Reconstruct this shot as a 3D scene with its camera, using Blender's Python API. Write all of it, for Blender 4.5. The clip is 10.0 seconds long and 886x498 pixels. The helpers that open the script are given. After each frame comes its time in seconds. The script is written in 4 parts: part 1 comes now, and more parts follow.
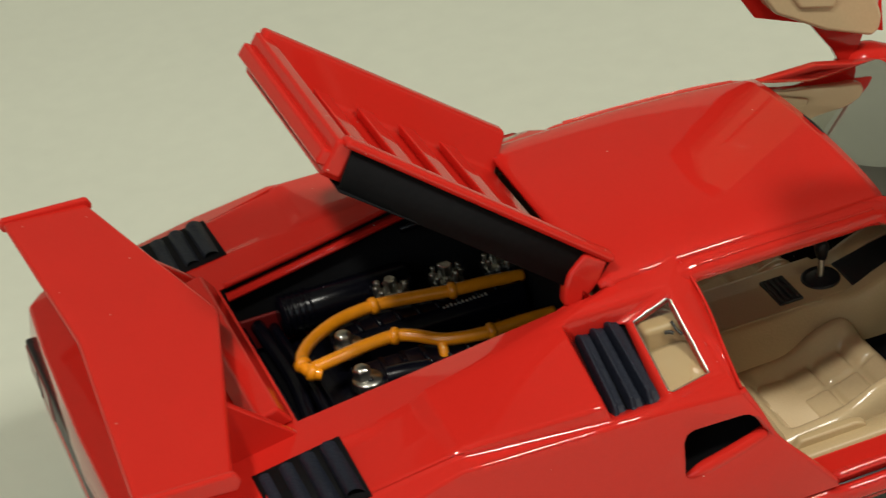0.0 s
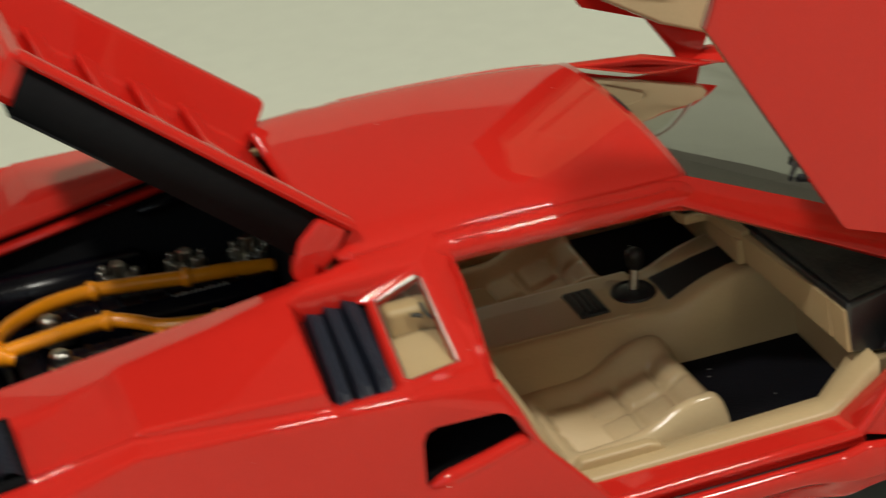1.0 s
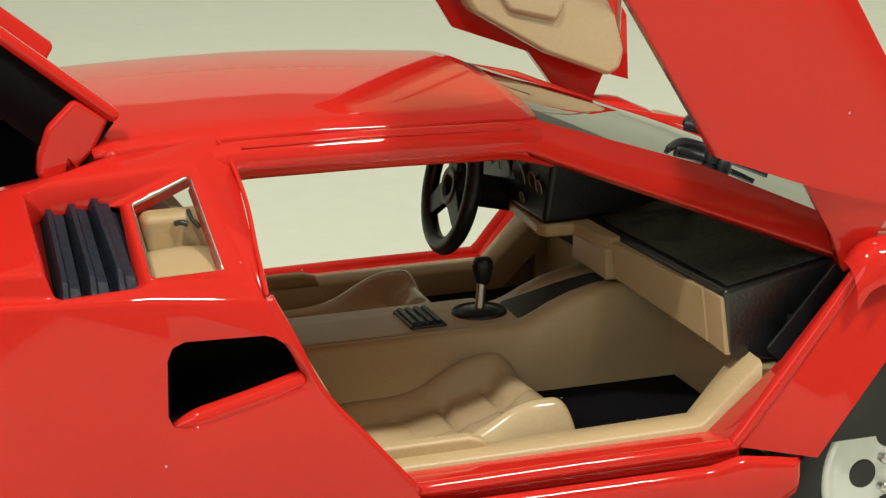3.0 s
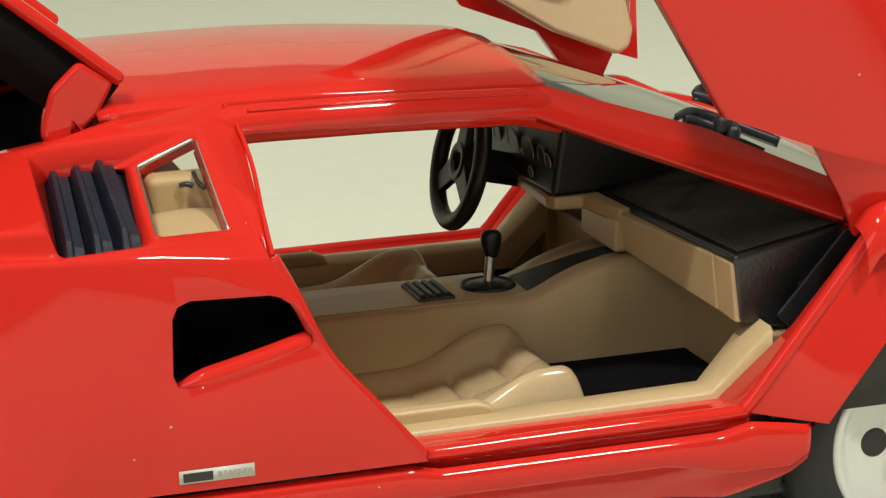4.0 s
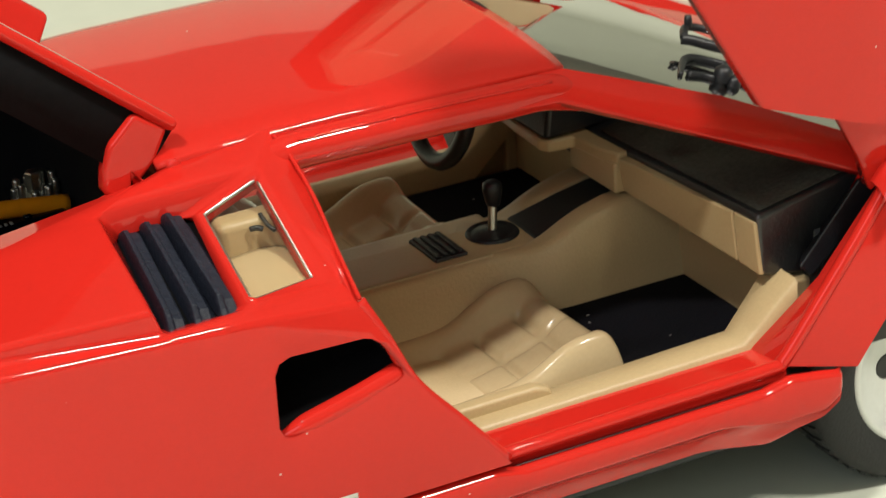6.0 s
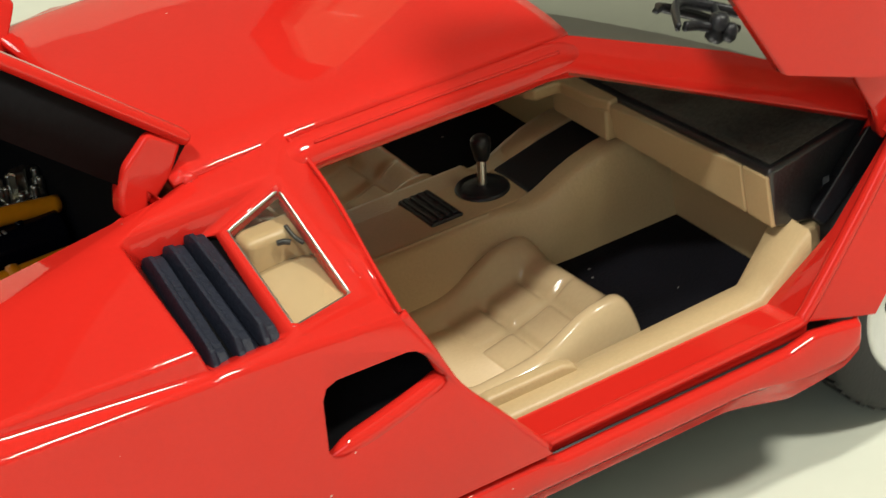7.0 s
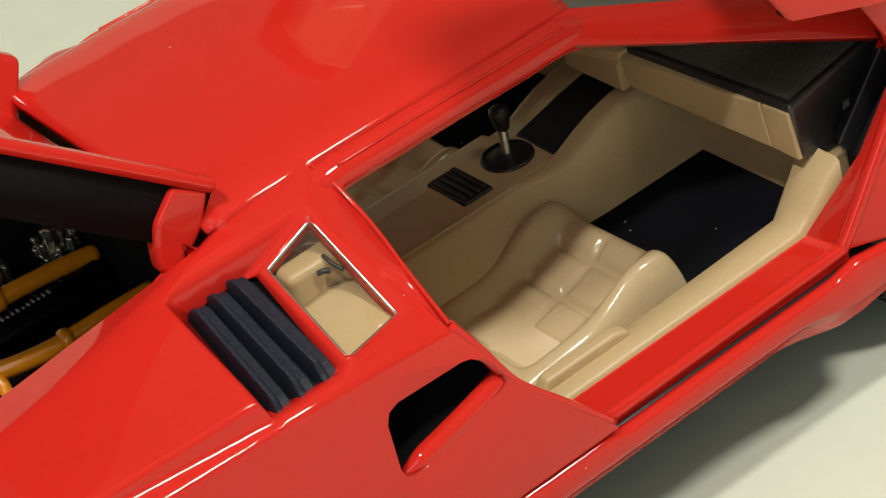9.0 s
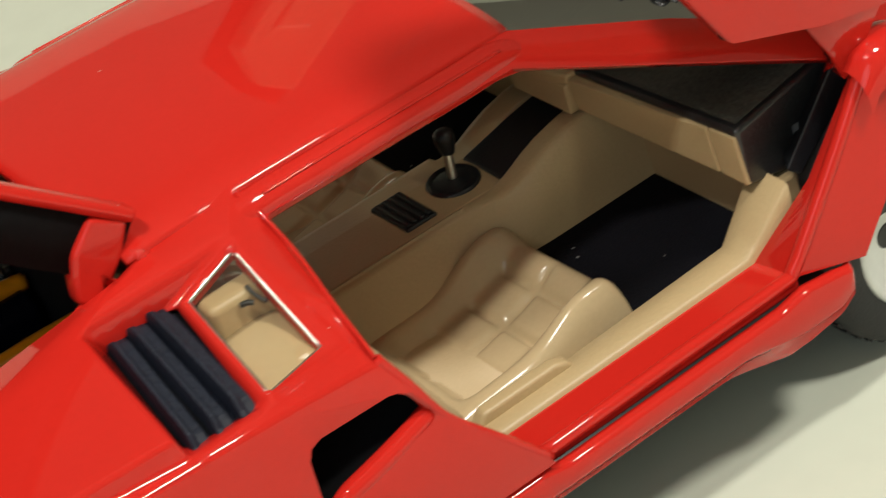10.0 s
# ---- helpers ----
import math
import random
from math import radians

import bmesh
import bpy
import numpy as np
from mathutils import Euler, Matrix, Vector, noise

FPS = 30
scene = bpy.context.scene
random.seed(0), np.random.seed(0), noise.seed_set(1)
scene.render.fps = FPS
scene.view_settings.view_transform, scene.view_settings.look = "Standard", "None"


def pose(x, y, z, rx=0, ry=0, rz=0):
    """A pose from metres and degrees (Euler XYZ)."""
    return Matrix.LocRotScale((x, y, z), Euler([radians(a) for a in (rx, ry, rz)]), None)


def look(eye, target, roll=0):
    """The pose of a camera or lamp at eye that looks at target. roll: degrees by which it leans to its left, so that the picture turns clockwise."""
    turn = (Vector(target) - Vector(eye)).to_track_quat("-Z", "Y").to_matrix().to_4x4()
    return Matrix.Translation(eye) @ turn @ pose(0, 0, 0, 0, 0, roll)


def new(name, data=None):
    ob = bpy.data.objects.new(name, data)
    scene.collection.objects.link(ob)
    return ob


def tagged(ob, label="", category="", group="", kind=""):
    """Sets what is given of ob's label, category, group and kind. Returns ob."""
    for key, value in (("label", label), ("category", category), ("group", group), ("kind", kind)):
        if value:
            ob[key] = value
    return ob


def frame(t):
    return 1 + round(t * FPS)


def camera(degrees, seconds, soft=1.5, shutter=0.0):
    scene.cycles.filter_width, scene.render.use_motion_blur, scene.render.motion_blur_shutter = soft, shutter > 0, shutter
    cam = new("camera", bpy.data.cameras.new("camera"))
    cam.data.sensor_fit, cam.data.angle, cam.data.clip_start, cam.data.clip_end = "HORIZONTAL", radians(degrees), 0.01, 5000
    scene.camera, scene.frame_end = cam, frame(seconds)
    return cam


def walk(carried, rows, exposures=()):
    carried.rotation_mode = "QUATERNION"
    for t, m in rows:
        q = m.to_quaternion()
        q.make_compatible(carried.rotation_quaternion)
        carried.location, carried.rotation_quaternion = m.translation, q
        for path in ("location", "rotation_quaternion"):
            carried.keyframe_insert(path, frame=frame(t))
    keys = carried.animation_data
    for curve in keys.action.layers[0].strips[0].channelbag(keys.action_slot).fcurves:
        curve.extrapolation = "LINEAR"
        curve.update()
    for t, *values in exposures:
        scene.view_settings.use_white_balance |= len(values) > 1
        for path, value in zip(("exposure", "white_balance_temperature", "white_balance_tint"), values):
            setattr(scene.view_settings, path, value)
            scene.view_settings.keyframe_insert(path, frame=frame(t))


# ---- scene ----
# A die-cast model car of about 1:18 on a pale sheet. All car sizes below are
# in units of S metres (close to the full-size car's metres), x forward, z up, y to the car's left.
S = 0.055

cam = camera(20.86, 10.0, soft=1.3, shutter=0.5)
walk(cam, [
    (0.0, pose(-0.0793, -0.3250, 0.2780, 57.06, 6.37, -21.53)),
    (0.5, pose(-0.0615, -0.3176, 0.2578, 58.12, 5.88, -20.91)),
    (1.0, pose(-0.0314, -0.3076, 0.2102, 62.60, 5.10, -19.71)),
    (1.5, pose(-0.0094, -0.2926, 0.1598, 67.53, 3.34, -19.10)),
    (2.0, pose(-0.0028, -0.2821, 0.1336, 70.66, 1.66, -18.76)),
    (2.5, pose(-0.0034, -0.2821, 0.1227, 73.48, 0.48, -18.44)),
    (2.7, pose(-0.0024, -0.2837, 0.1210, 74.18, 0.98, -18.20)),
    (4.0, pose(-0.0013, -0.2844, 0.1099, 75.79, 1.50, -17.70)),
    (4.5, pose(-0.0007, -0.2837, 0.1102, 75.54, 1.57, -17.61)),
    (5.0, pose(-0.0060, -0.2818, 0.1224, 73.95, 2.14, -18.64)),
    (5.5, pose(-0.0202, -0.2793, 0.1423, 70.41, 3.56, -22.14)),
    (5.7, pose(-0.0270, -0.2749, 0.1491, 68.65, 4.03, -24.02)),
    (6.8, pose(-0.0481, -0.2358, 0.1763, 60.48, 4.19, -32.37)),
    (7.0, pose(-0.0480, -0.2348, 0.1804, 59.55, 5.37, -32.99)),
    (7.5, pose(-0.0488, -0.2285, 0.1885, 56.64, 6.77, -35.08)),
    (8.0, pose(-0.0461, -0.2269, 0.1936, 55.40, 9.80, -36.38)),
    (8.5, pose(-0.0438, -0.2287, 0.1959, 55.13, 12.15, -37.04)),
    (9.0, pose(-0.0410, -0.2297, 0.1968, 54.91, 13.52, -37.21)),
    (9.5, pose(-0.0400, -0.2296, 0.1953, 55.05, 13.55, -37.02)),
    (10.0, pose(-0.0289, -0.2294, 0.1919, 55.24, 13.94, -36.74)),
], exposures=[(0.0, -0.69), (1.0, -0.68), (1.7, -0.46), (2.5, -0.26), (5.5, -0.16), (7.0, -0.10), (8.0, -0.24), (10.0, -0.38)])

# ---- light ----
world = bpy.data.worlds.new("room_air")
scene.world = world
world.use_nodes = True
world.node_tree.nodes["Background"].inputs[0].default_value = (1.0, 0.9, 0.72, 1)
world.node_tree.nodes["Background"].inputs[1].default_value = 0.05


def area_lamp(name, eye, target, size, power, colour):
    data = bpy.data.lights.new(name, "AREA")
    data.shape, data.size, data.energy, data.color = "DISK", size, power, colour
    ob = new(name, data)
    ob.matrix_world = look(eye, target)
    return ob


area_lamp("fill_lamp", (-0.75, -0.85, 0.75), (0.06, 0.0, 0.0), 0.7, 2.3, (0.80, 0.92, 1.0))
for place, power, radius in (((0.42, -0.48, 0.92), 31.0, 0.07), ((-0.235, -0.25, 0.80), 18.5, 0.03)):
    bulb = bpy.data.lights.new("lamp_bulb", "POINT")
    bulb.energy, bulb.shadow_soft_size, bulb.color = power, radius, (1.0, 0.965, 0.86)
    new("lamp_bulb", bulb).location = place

# ---- materials ----


def material(name, colour, rough=0.5, metal=0.0, coat=0.0, vary=0.06, grain=900.0, bump=0.0, big=60.0, spec=0.5, coat_rough=0.04):
    """Principled surface with broad and fine colour variation and a fine relief."""
    m = bpy.data.materials.new(name)
    m.use_nodes = True
    nt = m.node_tree
    p = nt.nodes["Principled BSDF"]
    p.inputs["Metallic"].default_value = metal
    p.inputs["Coat Weight"].default_value = coat
    p.inputs["Coat Roughness"].default_value = coat_rough
    p.inputs["Coat IOR"].default_value = 1.43
    p.inputs["Specular IOR Level"].default_value = spec
    tc = nt.nodes.new("ShaderNodeTexCoord")
    n1, n2 = nt.nodes.new("ShaderNodeTexNoise"), nt.nodes.new("ShaderNodeTexNoise")
    n1.inputs["Scale"].default_value, n2.inputs["Scale"].default_value = big, grain
    n2.inputs["Detail"].default_value = 4
    for n in (n1, n2):
        nt.links.new(tc.outputs["Object"], n.inputs["Vector"])
    add = nt.nodes.new("ShaderNodeMath")
    add.operation = "ADD"
    nt.links.new(n1.outputs[0], add.inputs[0])
    nt.links.new(n2.outputs[0], add.inputs[1])
    rng = nt.nodes.new("ShaderNodeMapRange")
    rng.inputs["From Min"].default_value, rng.inputs["From Max"].default_value = 0.6, 1.4
    rng.inputs["To Min"].default_value, rng.inputs["To Max"].default_value = 1 - vary, 1 + vary
    nt.links.new(add.outputs[0], rng.inputs["Value"])
    mul = nt.nodes.new("ShaderNodeVectorMath")
    mul.operation = "SCALE"
    mul.inputs[0].default_value = colour
    nt.links.new(rng.outputs[0], mul.inputs["Scale"])
    nt.links.new(mul.outputs[0], p.inputs["Base Color"])
    rr = nt.nodes.new("ShaderNodeMapRange")
    rr.inputs["To Min"].default_value, rr.inputs["To Max"].default_value = max(rough - 0.06, 0.02), rough + 0.06
    nt.links.new(n1.outputs[0], rr.inputs["Value"])
    nt.links.new(rr.outputs[0], p.inputs["Roughness"])
    if bump:
        b = nt.nodes.new("ShaderNodeBump")
        b.inputs["Strength"].default_value, b.inputs["Distance"].default_value = bump, 0.0002
        nt.links.new(n2.outputs[0], b.inputs["Height"])
        nt.links.new(b.outputs[0], p.inputs["Normal"])
    return m


def glass(name, tint, rough=0.02, alpha=0.12, ior=1.5):
    """Thin clear plastic: mostly see-through, with a gloss that grows to the edge."""
    m = bpy.data.materials.new(name)
    m.use_nodes = True
    nt = m.node_tree
    nt.nodes.remove(nt.nodes["Principled BSDF"])
    out = nt.nodes["Material Output"]
    tr, gl, mix = nt.nodes.new("ShaderNodeBsdfTransparent"), nt.nodes.new("ShaderNodeBsdfGlossy"), nt.nodes.new("ShaderNodeMixShader")
    fr, mx = nt.nodes.new("ShaderNodeFresnel"), nt.nodes.new("ShaderNodeMath")
    fr.inputs["IOR"].default_value = ior
    mx.operation = "ADD"
    mx.inputs[1].default_value = alpha
    tr.inputs[0].default_value = (*tint, 1)
    gl.inputs["Roughness"].default_value = rough
    nt.links.new(fr.outputs[0], mx.inputs[0])
    nt.links.new(mx.outputs[0], mix.inputs[0])
    nt.links.new(tr.outputs[0], mix.inputs[1])
    nt.links.new(gl.outputs[0], mix.inputs[2])
    nt.links.new(mix.outputs[0], out.inputs["Surface"])
    return m


RED = material("red_enamel", (0.60, 0.021, 0.014), rough=0.5, coat=1.0, vary=0.03, coat_rough=0.04, grain=1500, spec=0.0)
# fine pale dust on the enamel
nt = RED.node_tree
paint = nt.nodes["Principled BSDF"]
cells, speck, dust = nt.nodes.new("ShaderNodeTexVoronoi"), nt.nodes.new("ShaderNodeMath"), nt.nodes.new("ShaderNodeMix")
cells.inputs["Scale"].default_value = 210
nt.links.new(nt.nodes.new("ShaderNodeTexCoord").outputs["Object"], cells.inputs["Vector"])
speck.operation, speck.inputs[1].default_value = "LESS_THAN", 0.03
nt.links.new(cells.outputs["Distance"], speck.inputs[0])
dust.data_type = "RGBA"
old = paint.inputs["Base Color"].links[0].from_socket
nt.links.new(speck.outputs[0], dust.inputs["Factor"])
nt.links.new(old, dust.inputs["A"])
dust.inputs["B"].default_value = (0.62, 0.42, 0.36, 1)
nt.links.new(dust.outputs["Result"], paint.inputs["Base Color"])
BLACK = material("satin_black_plastic", (0.009, 0.010, 0.013), rough=0.40, vary=0.3, bump=0.22, grain=2200)
BAY = material("engine_black", (0.003, 0.003, 0.006), rough=0.24, vary=0.3, bump=0.10, grain=900, spec=0.22)
RUBBER = material("tyre_rubber", (0.018, 0.018, 0.019), rough=0.7, vary=0.25, bump=0.4, grain=2500)
RIB = material("dark_rubber_rib", (0.012, 0.015, 0.026), rough=0.52, vary=0.45, bump=0.7, grain=1800, spec=0.3)
CARPET = material("black_flock", (0.0035, 0.0035, 0.006), rough=0.95, vary=0.7, bump=1.0, grain=2600, spec=0.15)
BEIGE = material("beige_plastic", (0.52, 0.385, 0.208), rough=0.40, vary=0.06, bump=0.25, grain=2500)
LEATHER = material("beige_moulded_leather", (0.55, 0.42, 0.245), rough=0.19, vary=0.05, bump=0.05, grain=1800, spec=0.6)
METAL = material("bare_steel", (0.60, 0.59, 0.54), rough=0.30, metal=1.0, vary=0.2, bump=0.2)
ALU = material("silver_wheel_paint", (0.74, 0.75, 0.73), rough=0.36, metal=0.25, vary=0.05)
HOSE = material("orange_hose", (0.98, 0.33, 0.008), rough=0.30, coat=1.0, vary=0.12, bump=0.35, grain=500)
# grain of the dashboard's top; the olive tone is painted reflected light
PAD_SHEEN = material("textured_olive_sheen", (0.060, 0.057, 0.045), rough=0.8, vary=0.5, bump=0.6, grain=1700, spec=0.4)
PAPER = material("pale_paper", (0.67, 0.70, 0.59), rough=0.9, vary=0.035, grain=160, big=9, spec=0.2, bump=0.05)
FLAT_BLACK = material("flat_black_paint", (0.006, 0.006, 0.007), rough=0.85, vary=0.3, bump=0.1, grain=1200, spec=0.12)
WALL = material("room_wall_paint", (0.60, 0.59, 0.52), rough=0.9, vary=0.05, grain=80, big=3)
CEIL = material("ceiling_paint", (0.62, 0.60, 0.53), rough=0.9, vary=0.03, grain=80, big=3)
WOOD = material("brown_wood", (0.16, 0.08, 0.04), rough=0.5, vary=0.25, grain=60, big=8)
DECAL = material("silver_decal", (0.55, 0.54, 0.48), rough=0.4, vary=0.08)
DASH = material("grained_black_vinyl", (0.016, 0.017, 0.019), rough=0.30, vary=0.35, bump=0.30, grain=2200, spec=0.7)
# ink of small marks, also the painted shade in gaps and hollows
INK_AND_SHADE = material("dark_ink_and_shade", (0.02, 0.02, 0.02), rough=0.5)
PALEINK = material("grey_ink", (0.34, 0.33, 0.30), rough=0.5)
# tail lamp red, also the painted shade of the bay's inner panel
LENS_AND_SHADE = material("dark_red_lens_and_shade", (0.18, 0.01, 0.01), rough=0.3, coat=0.3)
PLASTIC = glass("clear_window_plastic", (0.93, 0.92, 0.86), alpha=0.05)
SCREEN = glass("clear_screen_plastic", (0.30, 0.31, 0.28), alpha=0.45, ior=2.0)

# ---- building helpers ----


def obj(name, bm, mat, parent=None, label=""):
    bmesh.ops.scale(bm, vec=(S, S, S), verts=bm.verts)
    me = bpy.data.meshes.new(name)
    bm.to_mesh(me)
    bm.free()
    me.materials.append(mat)
    ob = new(name, me)
    ob.parent = parent
    if label:
        ob["label"] = label
    return ob


def finish(ob, bevel=0.0, solid=0.0, segments=3, angle=25, subsurf=0, smooth=True, offset=-1.0, clamp=True):
    """Rounded edges, thickness and smooth shading."""
    if smooth:
        for p in ob.data.polygons:
            p.use_smooth = True
    if bevel:
        b = ob.modifiers.new("edge", "BEVEL")
        b.width, b.segments, b.limit_method, b.angle_limit, b.harden_normals = bevel * S, segments, "ANGLE", radians(angle), True
        b.miter_outer = "MITER_ARC"
        b.harden_normals, b.use_clamp_overlap = False, clamp
    if solid:
        s = ob.modifiers.new("thick", "SOLIDIFY")
        s.thickness, s.offset, s.use_rim = solid * S, offset, True
    if bevel and smooth:
        n = ob.modifiers.new("even", "WEIGHTED_NORMAL")
        n.mode, n.weight, n.keep_sharp = "FACE_AREA", 60, False
    if subsurf:
        m = ob.modifiers.new("round", "SUBSURF")
        m.levels = m.render_levels = subsurf
    return ob


def part(name, bm, mat, parent, label="", **kw):
    return finish(obj(name, bm, mat, parent, label), **kw)


def block(x0, x1, y0, y1, z0, z1):
    bm = bmesh.new()
    bmesh.ops.create_cube(bm, size=1)
    for v in bm.verts:
        v.co = (x0 if v.co.x < 0 else x1, y0 if v.co.y < 0 else y1, z0 if v.co.z < 0 else z1)
    return bm


def faces(vs, fs):
    """A bmesh from named corners {name: (x, y, z)} and faces of names."""
    bm = bmesh.new()
    made = {k: bm.verts.new(p) for k, p in vs.items()}
    for f in fs:
        bm.faces.new([made[k] for k in f])
    return bm


def prism(outline, axis, a, b):
    """An outline (two coordinates each) pushed along an axis from a to b."""
    bm = bmesh.new()

    def put(p, q, w):
        return {"x": (w, p, q), "y": (p, w, q), "z": (p, q, w)}[axis]

    lo = [bm.verts.new(put(p, q, a)) for p, q in outline]
    hi = [bm.verts.new(put(p, q, b)) for p, q in outline]
    bm.faces.new(lo)
    bm.faces.new(hi[::-1])
    n = len(lo)
    for i in range(n):
        bm.faces.new([lo[i], hi[i], hi[(i + 1) % n], lo[(i + 1) % n]])
    bmesh.ops.recalc_face_normals(bm, faces=bm.faces)
    return bm


def ring(profile, centre, axis="y", steps=40):
    """A lathe: profile of (radius, along) pairs turned round an axis through centre."""
    bm = bmesh.new()
    rows = []
    for i in range(steps):
        a = 2 * math.pi * i / steps
        row = []
        for r, h in profile:
            u, v = r * math.cos(a), r * math.sin(a)
            p = {"y": (u, h, v), "z": (u, v, h), "x": (h, u, v)}[axis]
            row.append(bm.verts.new(Vector(p) + Vector(centre)))
        rows.append(row)
    for i in range(steps):
        a, b = rows[i], rows[(i + 1) % steps]
        for j in range(len(profile) - 1):
            bm.faces.new([a[j], a[j + 1], b[j + 1], b[j]])
    bmesh.ops.remove_doubles(bm, verts=bm.verts, dist=1e-5)
    bmesh.ops.recalc_face_normals(bm, faces=bm.faces)
    return bm


def tube(points, radius, steps=10, taper=None):
    """A round tube along a smooth line through the points."""
    pts = [Vector(p) for p in points]
    line = []
    for i in range(len(pts) - 1):
        p0, p1, p2, p3 = pts[max(i - 1, 0)], pts[i], pts[i + 1], pts[min(i + 2, len(pts) - 1)]
        for k in range(6):
            t = k / 6
            line.append(0.5 * ((2 * p1) + (p2 - p0) * t + (2 * p0 - 5 * p1 + 4 * p2 - p3) * t * t + (3 * p1 - p0 - 3 * p2 + p3) * t**3))
    line.append(pts[-1])
    bm = bmesh.new()
    rows = []
    for i, p in enumerate(line):
        d = (line[min(i + 1, len(line) - 1)] - line[max(i - 1, 0)]).normalized()
        q = d.to_track_quat("Z", "Y")
        r = radius * (taper(i / (len(line) - 1)) if taper else 1)
        rows.append([bm.verts.new(p + q @ Vector((r * math.cos(2 * math.pi * k / steps), r * math.sin(2 * math.pi * k / steps), 0))) for k in range(steps)])
    for a, b in zip(rows, rows[1:]):
        for k in range(steps):
            bm.faces.new([a[k], a[(k + 1) % steps], b[(k + 1) % steps], b[k]])
    bm.faces.new(rows[0][::-1])
    bm.faces.new(rows[-1])
    bmesh.ops.recalc_face_normals(bm, faces=bm.faces)
    return bm


def join(*bms):
    """Several bmeshes of one part as one."""
    out = bmesh.new()
    for bm in bms:
        me = bpy.data.meshes.new("tmp")
        bm.to_mesh(me)
        out.from_mesh(me)
        bm.free()
        bpy.data.meshes.remove(me)
    return out


def turned(bm, m):
    bmesh.ops.transform(bm, matrix=m, verts=bm.verts)
    return bm


def mirrored(bm):
    """The same thing on the other side of the car."""
    for v in bm.verts:
        v.co.y = -v.co.y
    bmesh.ops.reverse_faces(bm, faces=bm.faces)
    return bm


def sheet(rows, cols, f):
    """A grid of rows x cols quads; f(u, v) in 0..1 gives the place."""
    bm = bmesh.new()
    g = [[bm.verts.new(f(i / rows, j / cols)) for j in range(cols + 1)] for i in range(rows + 1)]
    for i in range(rows):
        for j in range(cols):
            bm.faces.new([g[i][j], g[i + 1][j], g[i + 1][j + 1], g[i][j + 1]])
    return bm


def lerp(a, b, t):
    return tuple(p + (q - p) * t for p, q in zip(a, b))


def smooth(t):
    t = min(max(t, 0.0), 1.0)
    return t * t * (3 - 2 * t)


def curve(t, *knots):
    """Piecewise smooth value through (t, value) knots."""
    if t <= knots[0][0]:
        return knots[0][1]
    for (a, p), (b, q) in zip(knots, knots[1:]):
        if t <= b:
            return p + (q - p) * (t - a) / (b - a)
    return knots[-1][1]

# ---- the room: a sheet of paper that rises behind the car, walls, ceiling ----


def sweep(u, v):
    """Flat under the car, then bending up behind it."""
    x = -1.6 + 3.2 * v
    s = -1.1 + 2.50 * u
    r, y0 = 0.24, 0.82
    if s < y0:
        return (x / S, s / S, 0)
    a = (s - y0) / r
    if a < math.pi / 2 * 0.93:
        return (x / S, (y0 + r * math.sin(a)) / S, r * (1 - math.cos(a)) / S)
    e = math.pi / 2 * 0.93
    return (x / S, (y0 + r * math.sin(e) + (s - y0 - r * e) * math.cos(e)) / S, (r * (1 - math.cos(e)) + (s - y0 - r * e) * math.sin(e)) / S)


paper = tagged(part("ground", sheet(110, 24, sweep), PAPER, None, solid=0.0), "pale cream paper sheet curving up behind the car", "backdrop", kind="structure")
table = tagged(new("table"), "brown wooden table under the paper sheet", "table")
for nm, bm in [("tabletop", block(-1.7 / S, 1.7 / S, -1.15 / S, 0.95 / S, -0.032 / S, -0.002 / S))] + [
    ("leg", block((x - 0.03) / S, (x + 0.03) / S, (y - 0.03) / S, (y + 0.03) / S, -0.75 / S, -0.032 / S)) for x in (-1.6, 1.6) for y in (-1.05, 0.85)
]:
    part(nm, bm, WOOD, table, bevel=0.05)
for nm, lab, m, b in (
    ("floor", "plain brown room floor", WOOD, (-2.2, 2.2, -2.2, 2.2, -0.80, -0.75)),
    ("ceiling", "plain off-white ceiling", CEIL, (-2.2, 2.2, -2.2, 2.2, 2.30, 2.35)),
    ("wall_north", "plain cream painted wall", WALL, (-2.2, 2.2, 2.2, 2.3, -0.75, 2.30)),
    ("wall_south", "plain cream painted wall", WALL, (-2.2, 2.2, -2.3, -2.2, -0.75, 2.30)),
    ("wall_east", "plain cream painted wall", WALL, (2.2, 2.3, -2.2, 2.2, -0.75, 2.30)),
    ("wall_west", "plain cream painted wall", WALL, (-2.3, -2.2, -2.2, 2.2, -0.75, 2.30)),
):
    tagged(part(nm, block(*[v / S for v in b]), m, None, smooth=False), lab, nm.split("_")[0], kind="structure")

# ---- the model car ----
car = tagged(new("model_car"), "glossy red die-cast sports car, doors and engine lid open, on paper", "model car")

# Body shell: corners of one side (w outward), mirrored.
V = {}


def v(name, x, w, z):
    V[name] = (x, w, z)


def flank_w(x, z):
    """How far the side stands out from the middle."""
    base = 0.868 + 0.022 * max(0.0, 0.87 - z) / 0.43
    flare = 0.085 * smooth((0.47 - x) / 0.40) * smooth((0.86 - z) / 0.2)
    return base + flare


